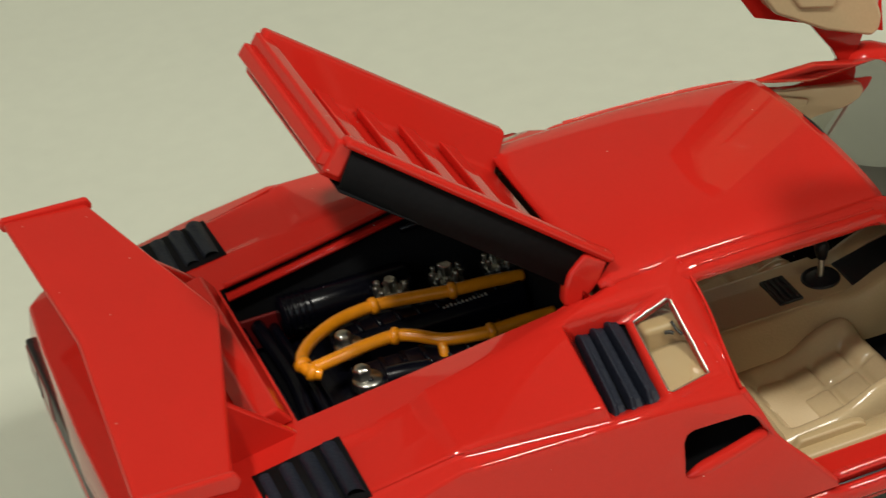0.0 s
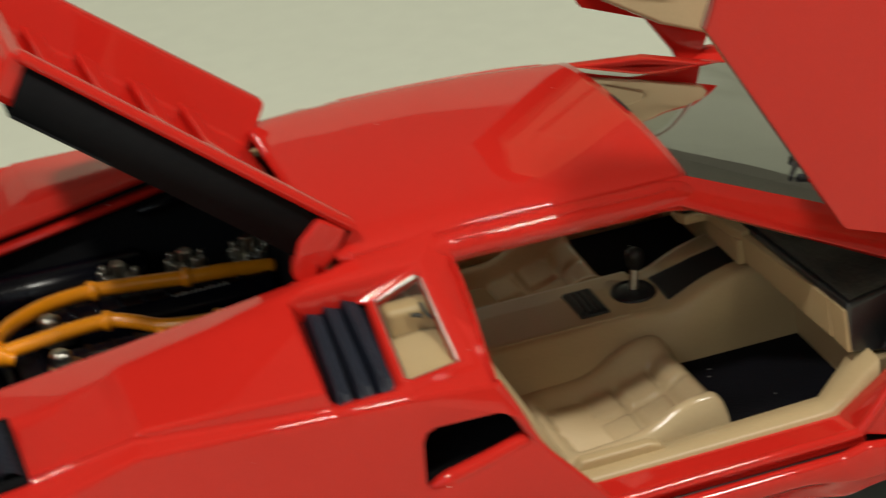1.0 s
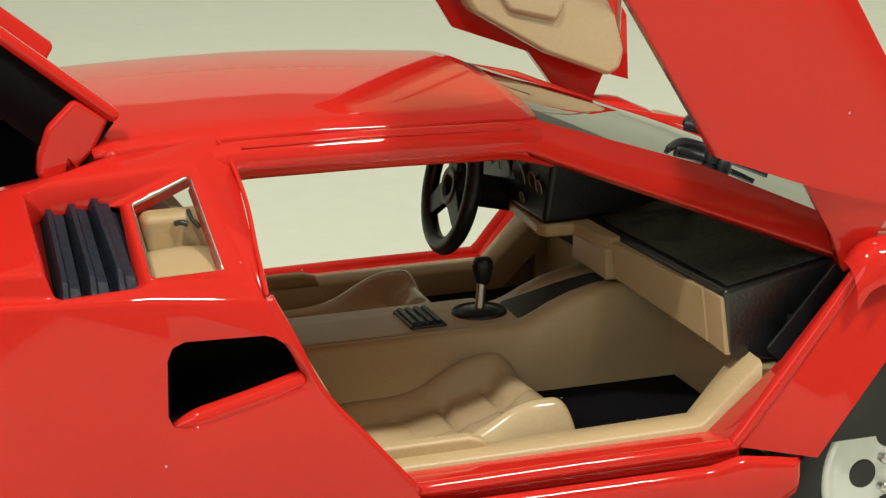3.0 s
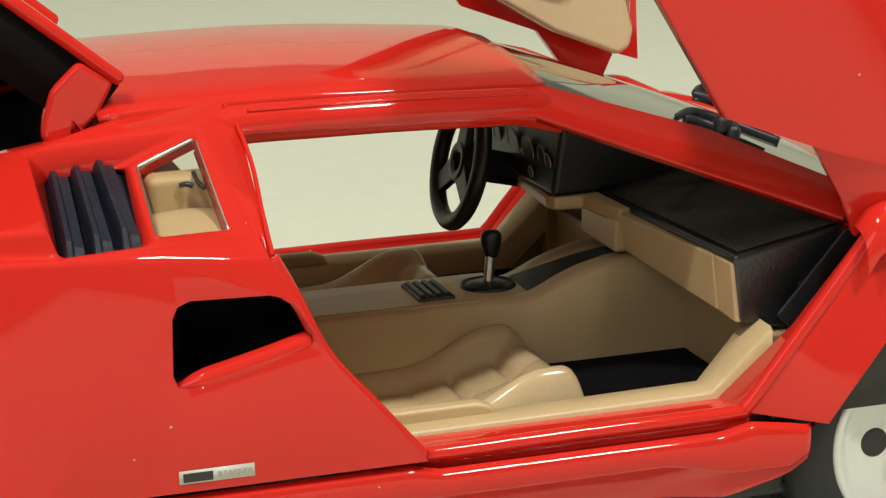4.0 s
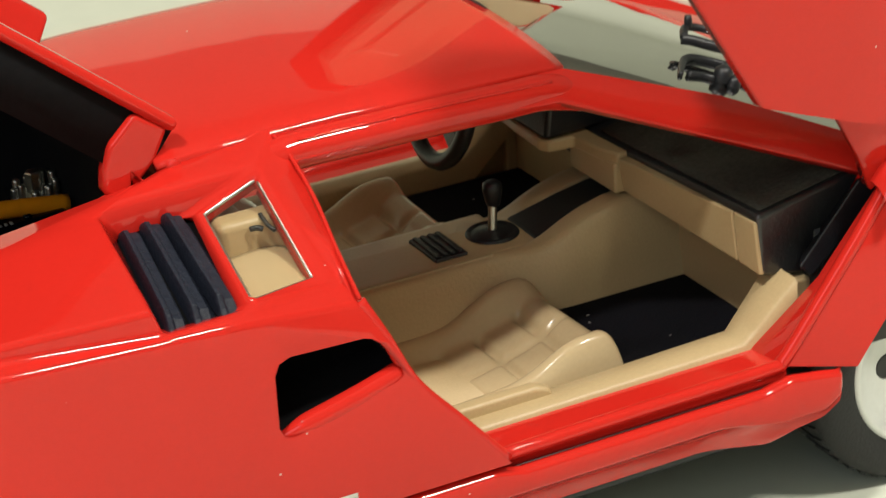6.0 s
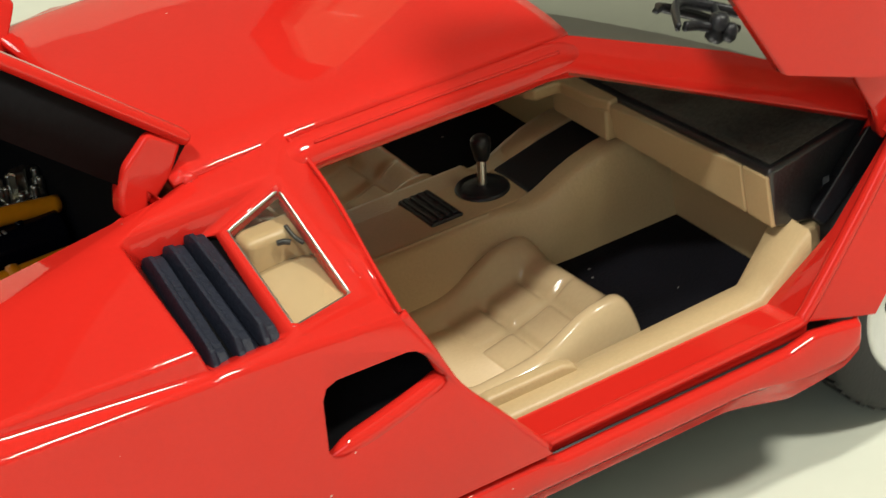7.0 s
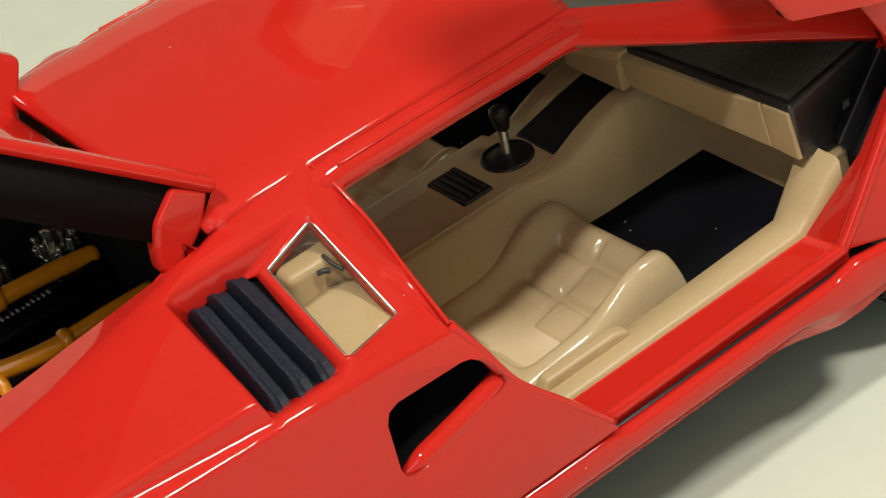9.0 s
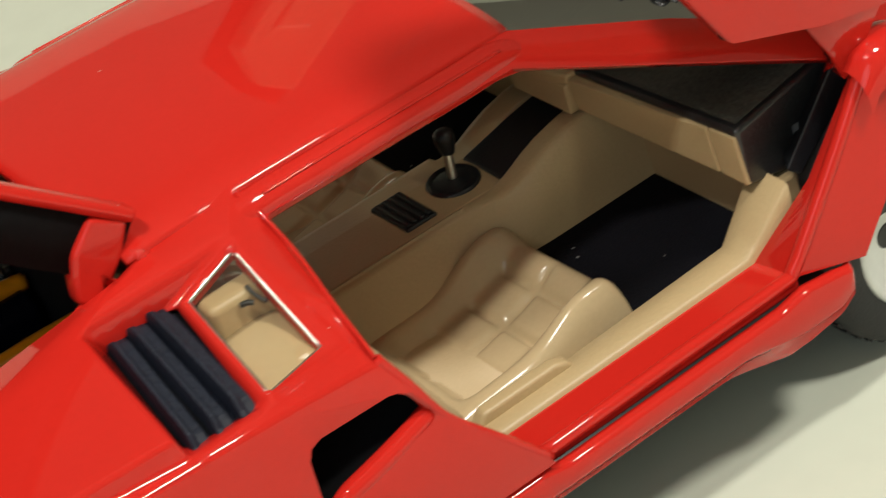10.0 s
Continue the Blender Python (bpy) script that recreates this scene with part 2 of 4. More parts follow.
def body():
    F = []
    # roof and rails
    v("r0", 0.745, 0.455, 1.086), v("r1", 0.985, 0.455, 1.094), v("r2", 1.35, 0.453, 1.090), v("r3", 1.69, 0.424, 1.074)
    v("l1", 1.01, 0.505, 1.050), v("l2", 1.651, 0.485, 1.029), v("l3", 2.265, 0.743, 0.794)
    v("p3", 2.33, 0.70, 0.835)
    v("lm", 1.35, 0.497, 1.043), v("rp", 2.0, 0.570, 0.982), v("lp", 1.958, 0.615, 0.9115)
    F += [("r1", "l1", "lm", "r2"), ("r2", "lm", "l2", "r3"), ("r3", "l2", "lp", "rp"), ("rp", "lp", "l3", "p3")]
    # deck, pod and rear pillar
    v("b0", -0.22, 0.40, 0.922), v("b1", 0.70, 0.447, 1.062)
    v("dk", -0.16, 0.47, 0.94)
    v("li", -0.15, 0.565, 0.932), v("lo", -0.15, 0.80, 0.916), v("pk", 0.13, 0.822, 0.972), v("pn", 0.578, 0.496, 1.047), v("pf", 0.567, 0.833, 0.961)
    v("Q", 0.925, 0.53, 1.072)
    n = 8

    def pod(i, j):
        """Twisted top of the intake pod: i from rear to front, j from the bay outward."""
        if (i, j) in ((0, 0), (n, 0), (0, n), (n, n)):
            return {(0, 0): "li", (n, 0): "pn", (0, n): "lo", (n, n): "pf"}[(i, j)]
        if (i, j) == (3, n):
            return "pk"
        a, b = (0, 0.17, 0.32, 0.375)[i] if i < 4 else i / n, j / n
        low = 0.0 if i > 2 else 0.022 - 0.012 * b
        inner = lerp((-0.15, 0.565, 0.932 + 0.030 * smooth(a / 0.375)), V["pn"], a)
        inner = (inner[0], inner[1], inner[2] - low)
        outer = lerp(V["lo"], (0.13, 0.822, 0.972 - low), a / 0.375) if i <= 3 else lerp(V["pk"], V["pf"], (i - 3) / (n - 3))
        v("pod%d_%d" % (i, j), *lerp(inner, outer, b))
        return "pod%d_%d" % (i, j)

    for i in range(n):
        for j in range(n):
            F.append((pod(i, j), pod(i + 1, j), pod(i + 1, j + 1), pod(i, j + 1)))
    inner_edge = tuple(pod(i, 0) for i in range(n, -1, -1))
    front_edge = tuple(pod(n, j) for j in range(n, -1, -1))
    rear_part = tuple(pod(i, n) for i in range(0, 4))
    front_part = tuple(pod(i, n) for i in range(3, n + 1))
    F += [("b0", "b1") + inner_edge, ("b1", "r0", "pn"), ("r0", "r1", "Q", "pn"), ("r1", "l1", "Q")]
    # pod front face and the recess with the ribs
    v("rn", 0.61, 0.515, 0.985), v("rt", 0.765, 0.533, 1.005), v("rb", 0.742, 0.812, 0.905), v("rf", 0.59, 0.79, 0.895)
    F += [("rn", "rf") + front_edge, ("pn", "Q", "rt", "rn")]
    # quarter window opening, pillar
    v("qt", 0.908, 0.553, 1.058), v("ql", 0.785, 0.553, 1.008), v("qb", 0.768, 0.825, 0.925), v("qr", 0.921, 0.777, 0.915)
    v("K", 0.985, 0.775, 0.885), v("be", 0.985, 0.845, 0.868)
    F += [("Q", "qt", "ql", "rt"), ("rt", "ql", "qb", "rb"), ("Q",) + tuple("pi%d" % i for i in range(1, 4)) + ("K", "qr", "qt"), ("qb", "qr", "K", "sh1")]
    for i in range(5):
        e = {0: ("Q", "l1"), 4: ("K", "be")}.get(i, ("pi%d" % i, "po%d" % i))
        if 0 < i < 4:
            v(e[0], *lerp(V["Q"], V["K"], 0.2 * i)), v(e[1], *lerp(V["l1"], V["be"], 0.2 * i))
        if i:
            F.append((last[0], last[1], e[1], e[0]))
        last = e
    # shoulder: from the recess edge to the ridge
    v("sh1", 0.76, 0.842, 0.918), v("sh0", 0.585, 0.836, 0.905)
    F += [("rf", "rb", "sh1", "sh0"), ("rb", "qb", "sh1"), ("pf", "rf", "sh0")]
    v("g3", 0.58, 0.862, 0.905), v("g3b", 0.77, 0.860, 0.893)
    F += [("sh0", "sh1", "g3b", "g3"), ("sh1", "K", "be", "g3b")]
    v("g2", 0.10, 0.88, 0.94), v("g1", -0.15, 0.905, 0.892), v("g0", -0.72, 0.87, 0.80)
    v("s2", 0.11, 0.832, 0.952)
    F += [front_part + ("sh0", "s2"), ("s2", "sh0", "g3", "g2")]
    v("lo2", -0.15, 0.815, 0.904), v("lr", -0.40, 0.56, 0.90), v("lr2", -0.40, 0.80, 0.89)
    F += [rear_part + ("s2", "lo2"), ("lo2", "s2", "g2", "g1"), ("lo2", "g1", "g0", "lr2")]
    # rear deck behind the bay
    v("b0m", -0.22, 0.0, 0.925), v("t0m", -0.80, 0.0, 0.835), v("t0", -0.79, 0.50, 0.832), v("t1", -0.77, 0.79, 0.81)
    F += [("b0", "b0m", "t0m", "t0"), ("b0", "t0", "lr", "li"), ("lr", "t0", "t1", "lr2"), ("lr2", "t1", "g0")]
    # tail
    v("e0m", -0.812, 0, 0.68), v("e0", -0.785, 0.82, 0.68), v("e1m", -0.775, 0, 0.36), v("e1", -0.735, 0.88, 0.36)
    F += [("t0m", "t0", "t1", "e0", "e0m"), ("e0m", "e0", "e1", "e1m"), ("t1", "g0", "e0")]

    # flank, with rear arch, side duct and the door's rear edge
    def fl(name, x, z):
        v(name, x, flank_w(x, z), z)

    fl("f0a", -0.70, 0.36), fl("f0", -0.60, 0.62)
    for i in range(13):
        a = math.pi * (1.06 - 1.12 * i / 12)
        fl("ra%d" % i, 0.0 + 0.375 * math.cos(a), 0.30 + 0.375 * math.sin(a))
        fl("rc%d" % i, 0.0 + 0.47 * math.cos(a), 0.30 + 0.47 * math.sin(a))
    for i in range(12):
        F.append(("ra%d" % i, "rc%d" % i, "rc%d" % (i + 1), "ra%d" % (i + 1)))
    F += [("e1", "e0", "g0", "rc0"), ("rc0", "g0", "rc2", "rc1"), ("g0", "g1", "rc4", "rc3", "rc2"), ("g1", "g2", "rc8", "rc7", "rc6", "rc5", "rc4")]
    fl("k0", 0.52, 0.44), fl("k0b", 0.48, 0.262)
    hole = {"A": (0.783, 0.809), "B": (0.998, 0.802), "C": (1.064, 0.698), "D": (0.775, 0.630)}
    for n0, n1, n2, r in (("D", "A", "B", 0.034), ("A", "B", "C", 0.024), ("B", "C", "D", 0.026), ("C", "D", "A", 0.036)):
        p0, p1, p2 = (Vector(hole[k]) for k in (n0, n1, n2))
        a, b = p1 + r * (p0 - p1).normalized(), p1 + r * (p2 - p1).normalized()
        fl("d%s1" % n1, *a), fl("d%s2" % n1, *(0.4 * p1 + 0.3 * a + 0.3 * b)), fl("d%s3" % n1, *b)
    fl("m1", 0.62, 0.81), fl("m2", 0.62, 0.63)
    fl("c2", 1.083, 0.667), fl("c3", 1.27, 0.438), fl("c1", 1.03, 0.78)
    fl("k1", 0.78, 0.438), fl("k2", 1.06, 0.438)
    F += [("g2", "g3", "m1", "rc9", "rc8"), ("rc9", "m1", "m2", "rc10"), ("rc10", "m2", "k0", "rc12", "rc11")]
    F += [("g3", "g3b", "dA2", "m1"), ("m1", "dA2", "dA1", "dD3", "dD2", "m2"), ("g3b", "be", "c1", "dB2", "dB1", "dA3", "dA2"), ("dB2", "c1", "c2", "dC2", "dC1", "dB3"), ("m2", "dD2", "k1", "k0"), ("dD2", "dD1", "dC3", "dC2", "c2", "k2", "k1"), ("c2", "c3", "k2")]
    # front fender, bonnet, nose
    v("fl", 1.972, 0.848, 0.438), v("fb", 2.142, 0.880, 0.402), v("fh", 2.272, 0.832, 0.790), v("fm", 2.118, 0.841, 0.610)
    v("ji", 1.955, 0.735, 0.438), v("jm", 2.100, 0.790, 0.598), v("jh", 2.258, 0.795, 0.782)
    F += [("fl", "ji", "jm", "fm"), ("fm", "jm", "jh", "fh"), ("fh", "jh", "l3")]
    for i, (x, z) in enumerate(((2.188, 0.461), (2.234, 0.518), (2.272, 0.566), (2.309, 0.612), (2.36, 0.645), (2.43, 0.660), (2.52, 0.655), (2.60, 0.62), (2.66, 0.55), (2.70, 0.46), (2.72, 0.36))):
        v("fa%d" % i, x, 0.880, z)
    v("n1", 2.80, 0.84, 0.66), v("n2", 3.30, 0.72, 0.42), v("n3", 2.74, 0.87, 0.30), v("n4", 3.30, 0.72, 0.30), v("h1", 2.50, 0.83, 0.79)
    F += [("fl", "fm", "fa0", "fb"), ("fm", "fh", "fa2", "fa1", "fa0"), ("fh", "h1", "fa5", "fa4", "fa3", "fa2"), ("h1", "n1", "fa8", "fa7", "fa6", "fa5"), ("n1", "n2", "n4", "n3", "fa10", "fa9", "fa8")]
    v("p3m", 2.41, 0.0, 0.836), v("n1m", 2.85, 0, 0.69), v("n1i", 2.80, 0.45, 0.685), v("n2m", 3.36, 0, 0.44), v("n2i", 3.34, 0.45, 0.435), v("n4m", 3.36, 0, 0.30), v("n4i", 3.34, 0.45, 0.30), v("p3i", 2.385, 0.45, 0.836), v("h1i", 2.52, 0.62, 0.80)
    F += [("p3", "l3", "fh", "h1", "h1i"), ("p3i", "p3", "h1i", "n1i"), ("h1i", "h1", "n1", "n1i"), ("p3m", "p3i", "n1i", "n1m"), ("n1m", "n1i", "n2i", "n2m"), ("n1i", "n1", "n2", "n2i"), ("n2m", "n2i", "n4i", "n4m"), ("n2i", "n2", "n4", "n4i")]

    bm = bmesh.new()
    made = {}

    def vert(name, side):
        x, w, z = V[name]
        key = (name, side if w > 1e-6 else 0)
        if key not in made:
            made[key] = bm.verts.new((x, -w * side, z))
        return made[key]

    for side in (1, -1):
        for f in F:
            bm.faces.new([vert(n, side) for n in f])
    bmesh.ops.recalc_face_normals(bm, faces=bm.faces)
    bm.faces.ensure_lookup_table()
    up = max(bm.faces, key=lambda f: abs(f.normal.z) * f.calc_center_median().z)
    up.normal_update()
    if up.normal.z < 0:
        bmesh.ops.reverse_faces(bm, faces=bm.faces)
    return part("body", bm, RED, car, "glossy red die-cast bodyshell", bevel=0.012, solid=0.028, angle=18, clamp=False)


body()


def roof(u, t):
    """Crowned roof skin with rolled edges."""
    x = 0.735 + 0.958 * u
    w = curve(x, (0.735, 0.457), (1.0, 0.456), (1.40, 0.453), (1.69, 0.425))
    z = curve(x, (0.735, 1.087), (0.85, 1.093), (1.05, 1.0955), (1.2, 1.095), (1.35, 1.090), (1.5, 1.086), (1.6, 1.082), (1.70, 1.076))
    k = 2 * t - 1
    crown = 0.030 * (1 - k * k) + (0.021 - 0.012 * smooth((u - 0.55) / 0.45)) * (1 - abs(k) ** 14)
    return (x + (0.002 * smooth((u - 0.6) / 0.4) - 0.02 * smooth((0.3 - u) / 0.3)) * (1 - k * k), w * k, z + 0.001 + crown)


part("roof_panel", sheet(30, 90, roof), RED, car, "glossy red roof", solid=0.02)

# ---- outside of the car ----
BOTH = (1, -1)


def sided(bm, side):
    """Parts are drawn on the near side (negative y); the far side is mirrored."""
    return bm if side == 1 else mirrored(bm)


# side ducts: dark lining and the red ramp below it
for s in BOTH:
    lining = faces(
        {"A": (0.775, -0.862, 0.815), "B": (1.0, -0.862, 0.806), "C": (1.066, -0.866, 0.70), "D": (0.768, -0.870, 0.625), "a": (0.84, -0.66, 0.82), "b": (1.02, -0.70, 0.80), "c": (1.06, -0.72, 0.70), "d": (0.84, -0.66, 0.64)},
        [("A", "B", "b", "a"), ("B", "C", "c", "b"), ("D", "A", "a", "d"), ("a", "b", "c", "d"), ("C", "D", "d", "c")],
    )
    part("duct_lining", sided(lining, s), FLAT_BLACK, car, "black lining of the side air duct", solid=0.006, offset=1.0)

    lip = [(0.79, -0.856, 0.634), (0.83, -0.858, 0.645), (0.90, -0.858, 0.661), (0.98, -0.856, 0.680), (1.052, -0.850, 0.698)]
    part("duct_lip", sided(tube(lip, 0.023, 14, lambda q: 0.5 + 0.5 * smooth(q / 0.35)), s), RED, car, "rounded red lip under the side duct")

# ribs in the recess ahead of the pods, on a dark floor
for s in BOTH:
    floor_bm = faces({"a": (0.60, -0.50, 0.975), "b": (0.775, -0.52, 0.985), "c": (0.755, -0.83, 0.875), "d": (0.58, -0.815, 0.87)}, [("a", "b", "c", "d")])
    part("recess_floor", sided(floor_bm, s), FLAT_BLACK, car, solid=0.01)
    for k in range(3):
        f = k / 2
        xi, xo = 0.640 + 0.090 * f, 0.622 + 0.108 * f

        def rib(u, t, xi=xi, xo=xo, f=f):
            # a fin with a broad sloping face and a steep back
            k = round(u * 7)
            a = (0, 0.05, 0.11, 0.30, 0.37, 0.74, 0.80, 1.0)[k]
            h = (0, 0.75, 1.02, 0.96, 0.66, 0.56, 0.15, 0)[k]
            e = smooth(t / 0.08) * 0.6 + 0.4
            x = xi + (xo - xi) * t - 0.026 + 0.054 * a
            n = (0.042 * h * e - 0.004) * (1 - 0.8 * smooth((t - 0.86) / 0.12))
            y, z = -0.514 - 0.312 * t, 0.984 - 0.103 * t + 0.014 * f
            return (x, y - n * 0.30, z + n * 0.95)

        part("intake_rib", sided(sheet(7, 16, rib), s), RIB, car, "dark rubber intake fin", bevel=0.003, angle=20)

# quarter windows
for s in BOTH:
    def bowed(u, t):
        a = lerp((0.787, -0.549, 1.003), (0.908, -0.549, 1.052), t)
        b = lerp((0.771, -0.820, 0.920), (0.920, -0.772, 0.910), t)
        x, y, z = lerp(a, b, u)
        k = 0.13 * u * (1 - u) * t * (1 - t)
        return (x - 0.36 * k, y - 0.25 * k, z + 0.9 * k)

    pane = sheet(10, 10, bowed)
    w = part("quarter_window", sided(pane, s), PLASTIC, car, "clear plastic quarter window")
    w.visible_shadow = False
    corners = [(0.908, -0.551, 1.052), (0.787, -0.551, 1.003), (0.771, -0.820, 0.920), (0.920, -0.774, 0.910)]
    for a, b in zip(corners, corners[1:] + corners[:1]):
        part("window_edge", sided(tube([a, lerp(a, b, 0.5), b], 0.0045, 6), s), METAL, w)

# rounded roof rails with a fine gutter line, and the bead down the rear pillar
for s in BOTH:
    rail = [(0.945, -0.478, 1.046), (1.02, -0.463, 1.054), (1.18, -0.461, 1.053), (1.35, -0.457, 1.050), (1.52, -0.450, 1.043), (1.64, -0.437, 1.034), (1.73, -0.430, 1.000)]
    part("roof_rail", sided(tube(rail, 0.041, 20, lambda q: 0.7 + 0.3 * smooth(q / 0.15) - 0.2 * smooth((q - 0.85) / 0.15)), s), RED, car, "rounded red roof rail")
    part("gutter_line", sided(tube([(1.03, -0.490, 1.086), (1.18, -0.488, 1.085), (1.35, -0.484, 1.082), (1.52, -0.477, 1.075), (1.64, -0.464, 1.066)], 0.0035, 6), s), RED, car)
    part("pillar_strip", sided(tube([(0.990, -0.455, 1.097), (1.005, -0.505, 1.060), (1.010, -0.60, 0.998), (0.998, -0.72, 0.932), (0.988, -0.838, 0.872)], 0.005, 8), s), RED, car)

# windscreen, almost flat, let in a little between the pillars
def screen_at(u, t):
    k = 2 * t - 1
    q = 1 - k * k
    x = 1.694 + u * (0.636 + 0.08 * q)
    z = 1.070 + (0.028 * q - 0.008) * math.sin(math.pi * u) - 0.236 * u + 0.038 * (1 - k**4) * (1 - u) ** 2.5
    return (x, k * (0.413 + 0.287 * u), z)


def screen_point(x, y, lift=0.005):
    """A point just above the windscreen over the plan point x, y."""
    u = (x - 1.694) / 0.69
    for _ in range(4):
        k = y / (0.413 + 0.287 * u)
        u = (x - 1.694) / (0.636 + 0.08 * (1 - k * k))
    return (x, y, screen_at(u, 0.5 + 0.5 * k)[2] + lift)


ws = part(
    "windscreen",
    sheet(12, 24, screen_at),
    SCREEN,
    car,
    "clear smoked plastic windscreen",
)
for a, b, c3 in (((1.690, -0.418, 1.075), (1.693, 0.0, 1.114), (1.690, 0.418, 1.075)),):
    part("screen_seal", tube([a, lerp(a, b, 0.5), b, lerp(b, c3, 0.5), c3], 0.006, 6), BLACK, ws)

# wiper folded above the windscreen, with dark tubes lying along the glass
wiper = part("wiper", tube([screen_point(2.012, -0.388), screen_point(2.05, -0.33), screen_point(2.10, -0.262), screen_point(2.15, -0.235), screen_point(2.22, -0.255), screen_point(2.30, -0.30)], 0.008, 8, lambda q: 0.75 + 0.5 * smooth(q * 2)), BLACK, car, "folded black wiper with dark tubes along the glass")
part("wiper_link", tube([screen_point(2.035, -0.382), screen_point(2.075, -0.375), screen_point(2.115, -0.385), screen_point(2.16, -0.34), screen_point(2.21, -0.26)], 0.008, 8), BLACK, wiper)
knob = join(ring([(0.0, -0.024), (0.014, -0.022), (0.022, -0.012), (0.023, 0.004), (0.018, 0.018), (0.0, 0.024)], (2.122, -0.392, 0.950), "z", 16), ring([(0.0, -0.02), (0.012, -0.018), (0.017, 0.0), (0.012, 0.014), (0.0, 0.018)], (2.137, -0.412, 0.932), "z", 12))
part("wiper_pivot", knob, BLACK, wiper, "rounded black pivot knob")
part("wiper_blade", tube([(2.135, -0.193, 0.979), (2.16, -0.205, 0.972), (2.21, -0.235, 0.953), (2.30, -0.28, 0.925)], 0.013, 10), BLACK, wiper)
part("wiper_link", tube([(2.14, -0.195, 0.982), (2.19, -0.13, 0.980), (2.26, -0.15, 0.955), (2.31, -0.22, 0.93)], 0.010, 8), BLACK, wiper)
part("wiper_stud", ring([(0.0, 0.03), (0.008, 0.03), (0.010, 0.02), (0.010, 0.0)], (2.19, -0.135, 0.980), "z", 8), BLACK, wiper)

# engine lid, front-hinged and wide open
LID = Matrix(((-0.769, 0, 0.639, 0.80), (0, 1, 0, 0), (0.639, 0, 0.769, 1.168), (0, 0, 0, 1)))


def lid_w(u):
    return 0.447 - 0.052 * u / 0.96


def lid_section(section, us, closed=True):
    """Cross sections (share of the half width, height) along the lid."""
    bm = bmesh.new()
    rows = [[bm.verts.new((u, f * lid_w(u), n)) for f, n in section] for u in us]
    k = len(section)
    for a, b in zip(rows, rows[1:]):
        for i in range(k if closed else k - 1):
            bm.faces.new([a[i], b[i], b[(i + 1) % k], a[(i + 1) % k]])
    if closed:
        bm.faces.new(rows[0])
        bm.faces.new(rows[-1][::-1])
    bmesh.ops.recalc_face_normals(bm, faces=bm.faces)
    return turned(bm, LID)


lid = part(
    "engine_lid",
    lid_section([(-0.93, -0.12), (-0.93, -0.030), (-1.0, -0.030), (-1.0, 0), (-0.885, 0), (-0.73, -0.118), (0.73, -0.118), (0.885, 0), (1.0, 0), (1.0, -0.030), (0.93, -0.030), (0.93, -0.12), (0.86, -0.145), (-0.86, -0.145)], [0.0, 0.48, 0.955]),
    RED,
    car,
    "open red engine lid with transverse slats",
    bevel=0.014,
)
for s in BOTH:
    side = bmesh.new()
    for vtx in [[(u, -lid_w(u) * 0.945 - 0.003, n) for u, n in ((0.0, -0.150), (0.90, -0.150), (0.925, -0.026), (0.0, -0.026))]]:
        side.faces.new([side.verts.new(p) for p in vtx])
    part("lid_side", sided(turned(side, LID), s), FLAT_BLACK, lid, "matt black side of the lid", solid=0.004)


def lid_block(u0, u1, f, n0, n1, tilt=0.0):
    bm = block(u0, u1, -f, f, n0, n1)
    for p in bm.verts:
        p.co.y *= lid_w((u0 + u1) / 2)
        p.co.x += tilt * (p.co.z - n0)
    return turned(bm, LID)


part("lid_end", lid_block(0.905, 0.965, 0.95, -0.125, -0.018, 0.1), RED, lid, bevel=0.012)
part("lid_end", lid_block(0.945, 0.995, 0.93, -0.110, -0.060, 0.0), RED, lid, bevel=0.010)
part("lid_underside", lid_block(0.0, 0.90, 0.94, -0.152, -0.147), FLAT_BLACK, lid, "matt black underside of the lid")
for k in range(4):
    u = 0.17 + 0.165 * k
    part("slat", lid_block(u, u + 0.070, 0.71, -0.122, -0.086, 0.75), RED, lid, bevel=0.010)
for s in BOTH:
    arm = prism([(0.705, 1.205), (0.775, 1.160), (0.756, 1.125), (0.738, 1.093), (0.707, 1.062), (0.668, 1.036), (0.638, 1.034), (0.621, 1.052), (0.627, 1.097), (0.645, 1.150)], "y", -0.440, -0.395)
    part("lid_hinge", sided(arm, s), RED, lid, bevel=0.016)
    pin = ring([(0.0, -0.03), (0.016, -0.03), (0.016, 0.03), (0.0, 0.03)], (0.770, -0.430, 1.082), "y", 12)
    part("hinge_pin", sided(pin, s), RED, lid)

# rear wing
wing_vs = {}
for nm, x, w, z in (("cf", -0.308, 0.0, 1.115), ("tf", -0.512, 0.804, 1.118), ("tr", -0.787, 0.800, 1.136), ("cr", -0.735, 0.0, 1.145)):
    for s in (1, -1) if w else (1,):
        for lvl, dz in (("t", 0.0), ("b", -0.032)):
            wing_vs[nm + ("n" if s == 1 else "f") + lvl] = (x, -w * s, z + dz * (0.7 if nm[1] == "r" else 1))
wf = []
for s in ("n", "f"):
    q = [("cfn", "tf" + s, "tr" + s, "crn")]
    for a in q:
        wf += [tuple(k + "t" for k in a), tuple(k + "b" for k in a[::-1])]
    wf += [("cfnt", "cfnb", "tf" + s + "b", "tf" + s + "t"), ("tf" + s + "t", "tf" + s + "b", "tr" + s + "b", "tr" + s + "t"), ("tr" + s + "t", "tr" + s + "b", "crnb", "crnt")]
wbm = faces(wing_vs, wf)
bmesh.ops.recalc_face_normals(wbm, faces=wbm.faces)
wing = part("rear_wing", wbm, RED, car, "red V-shaped rear wing", bevel=0.012, angle=12)
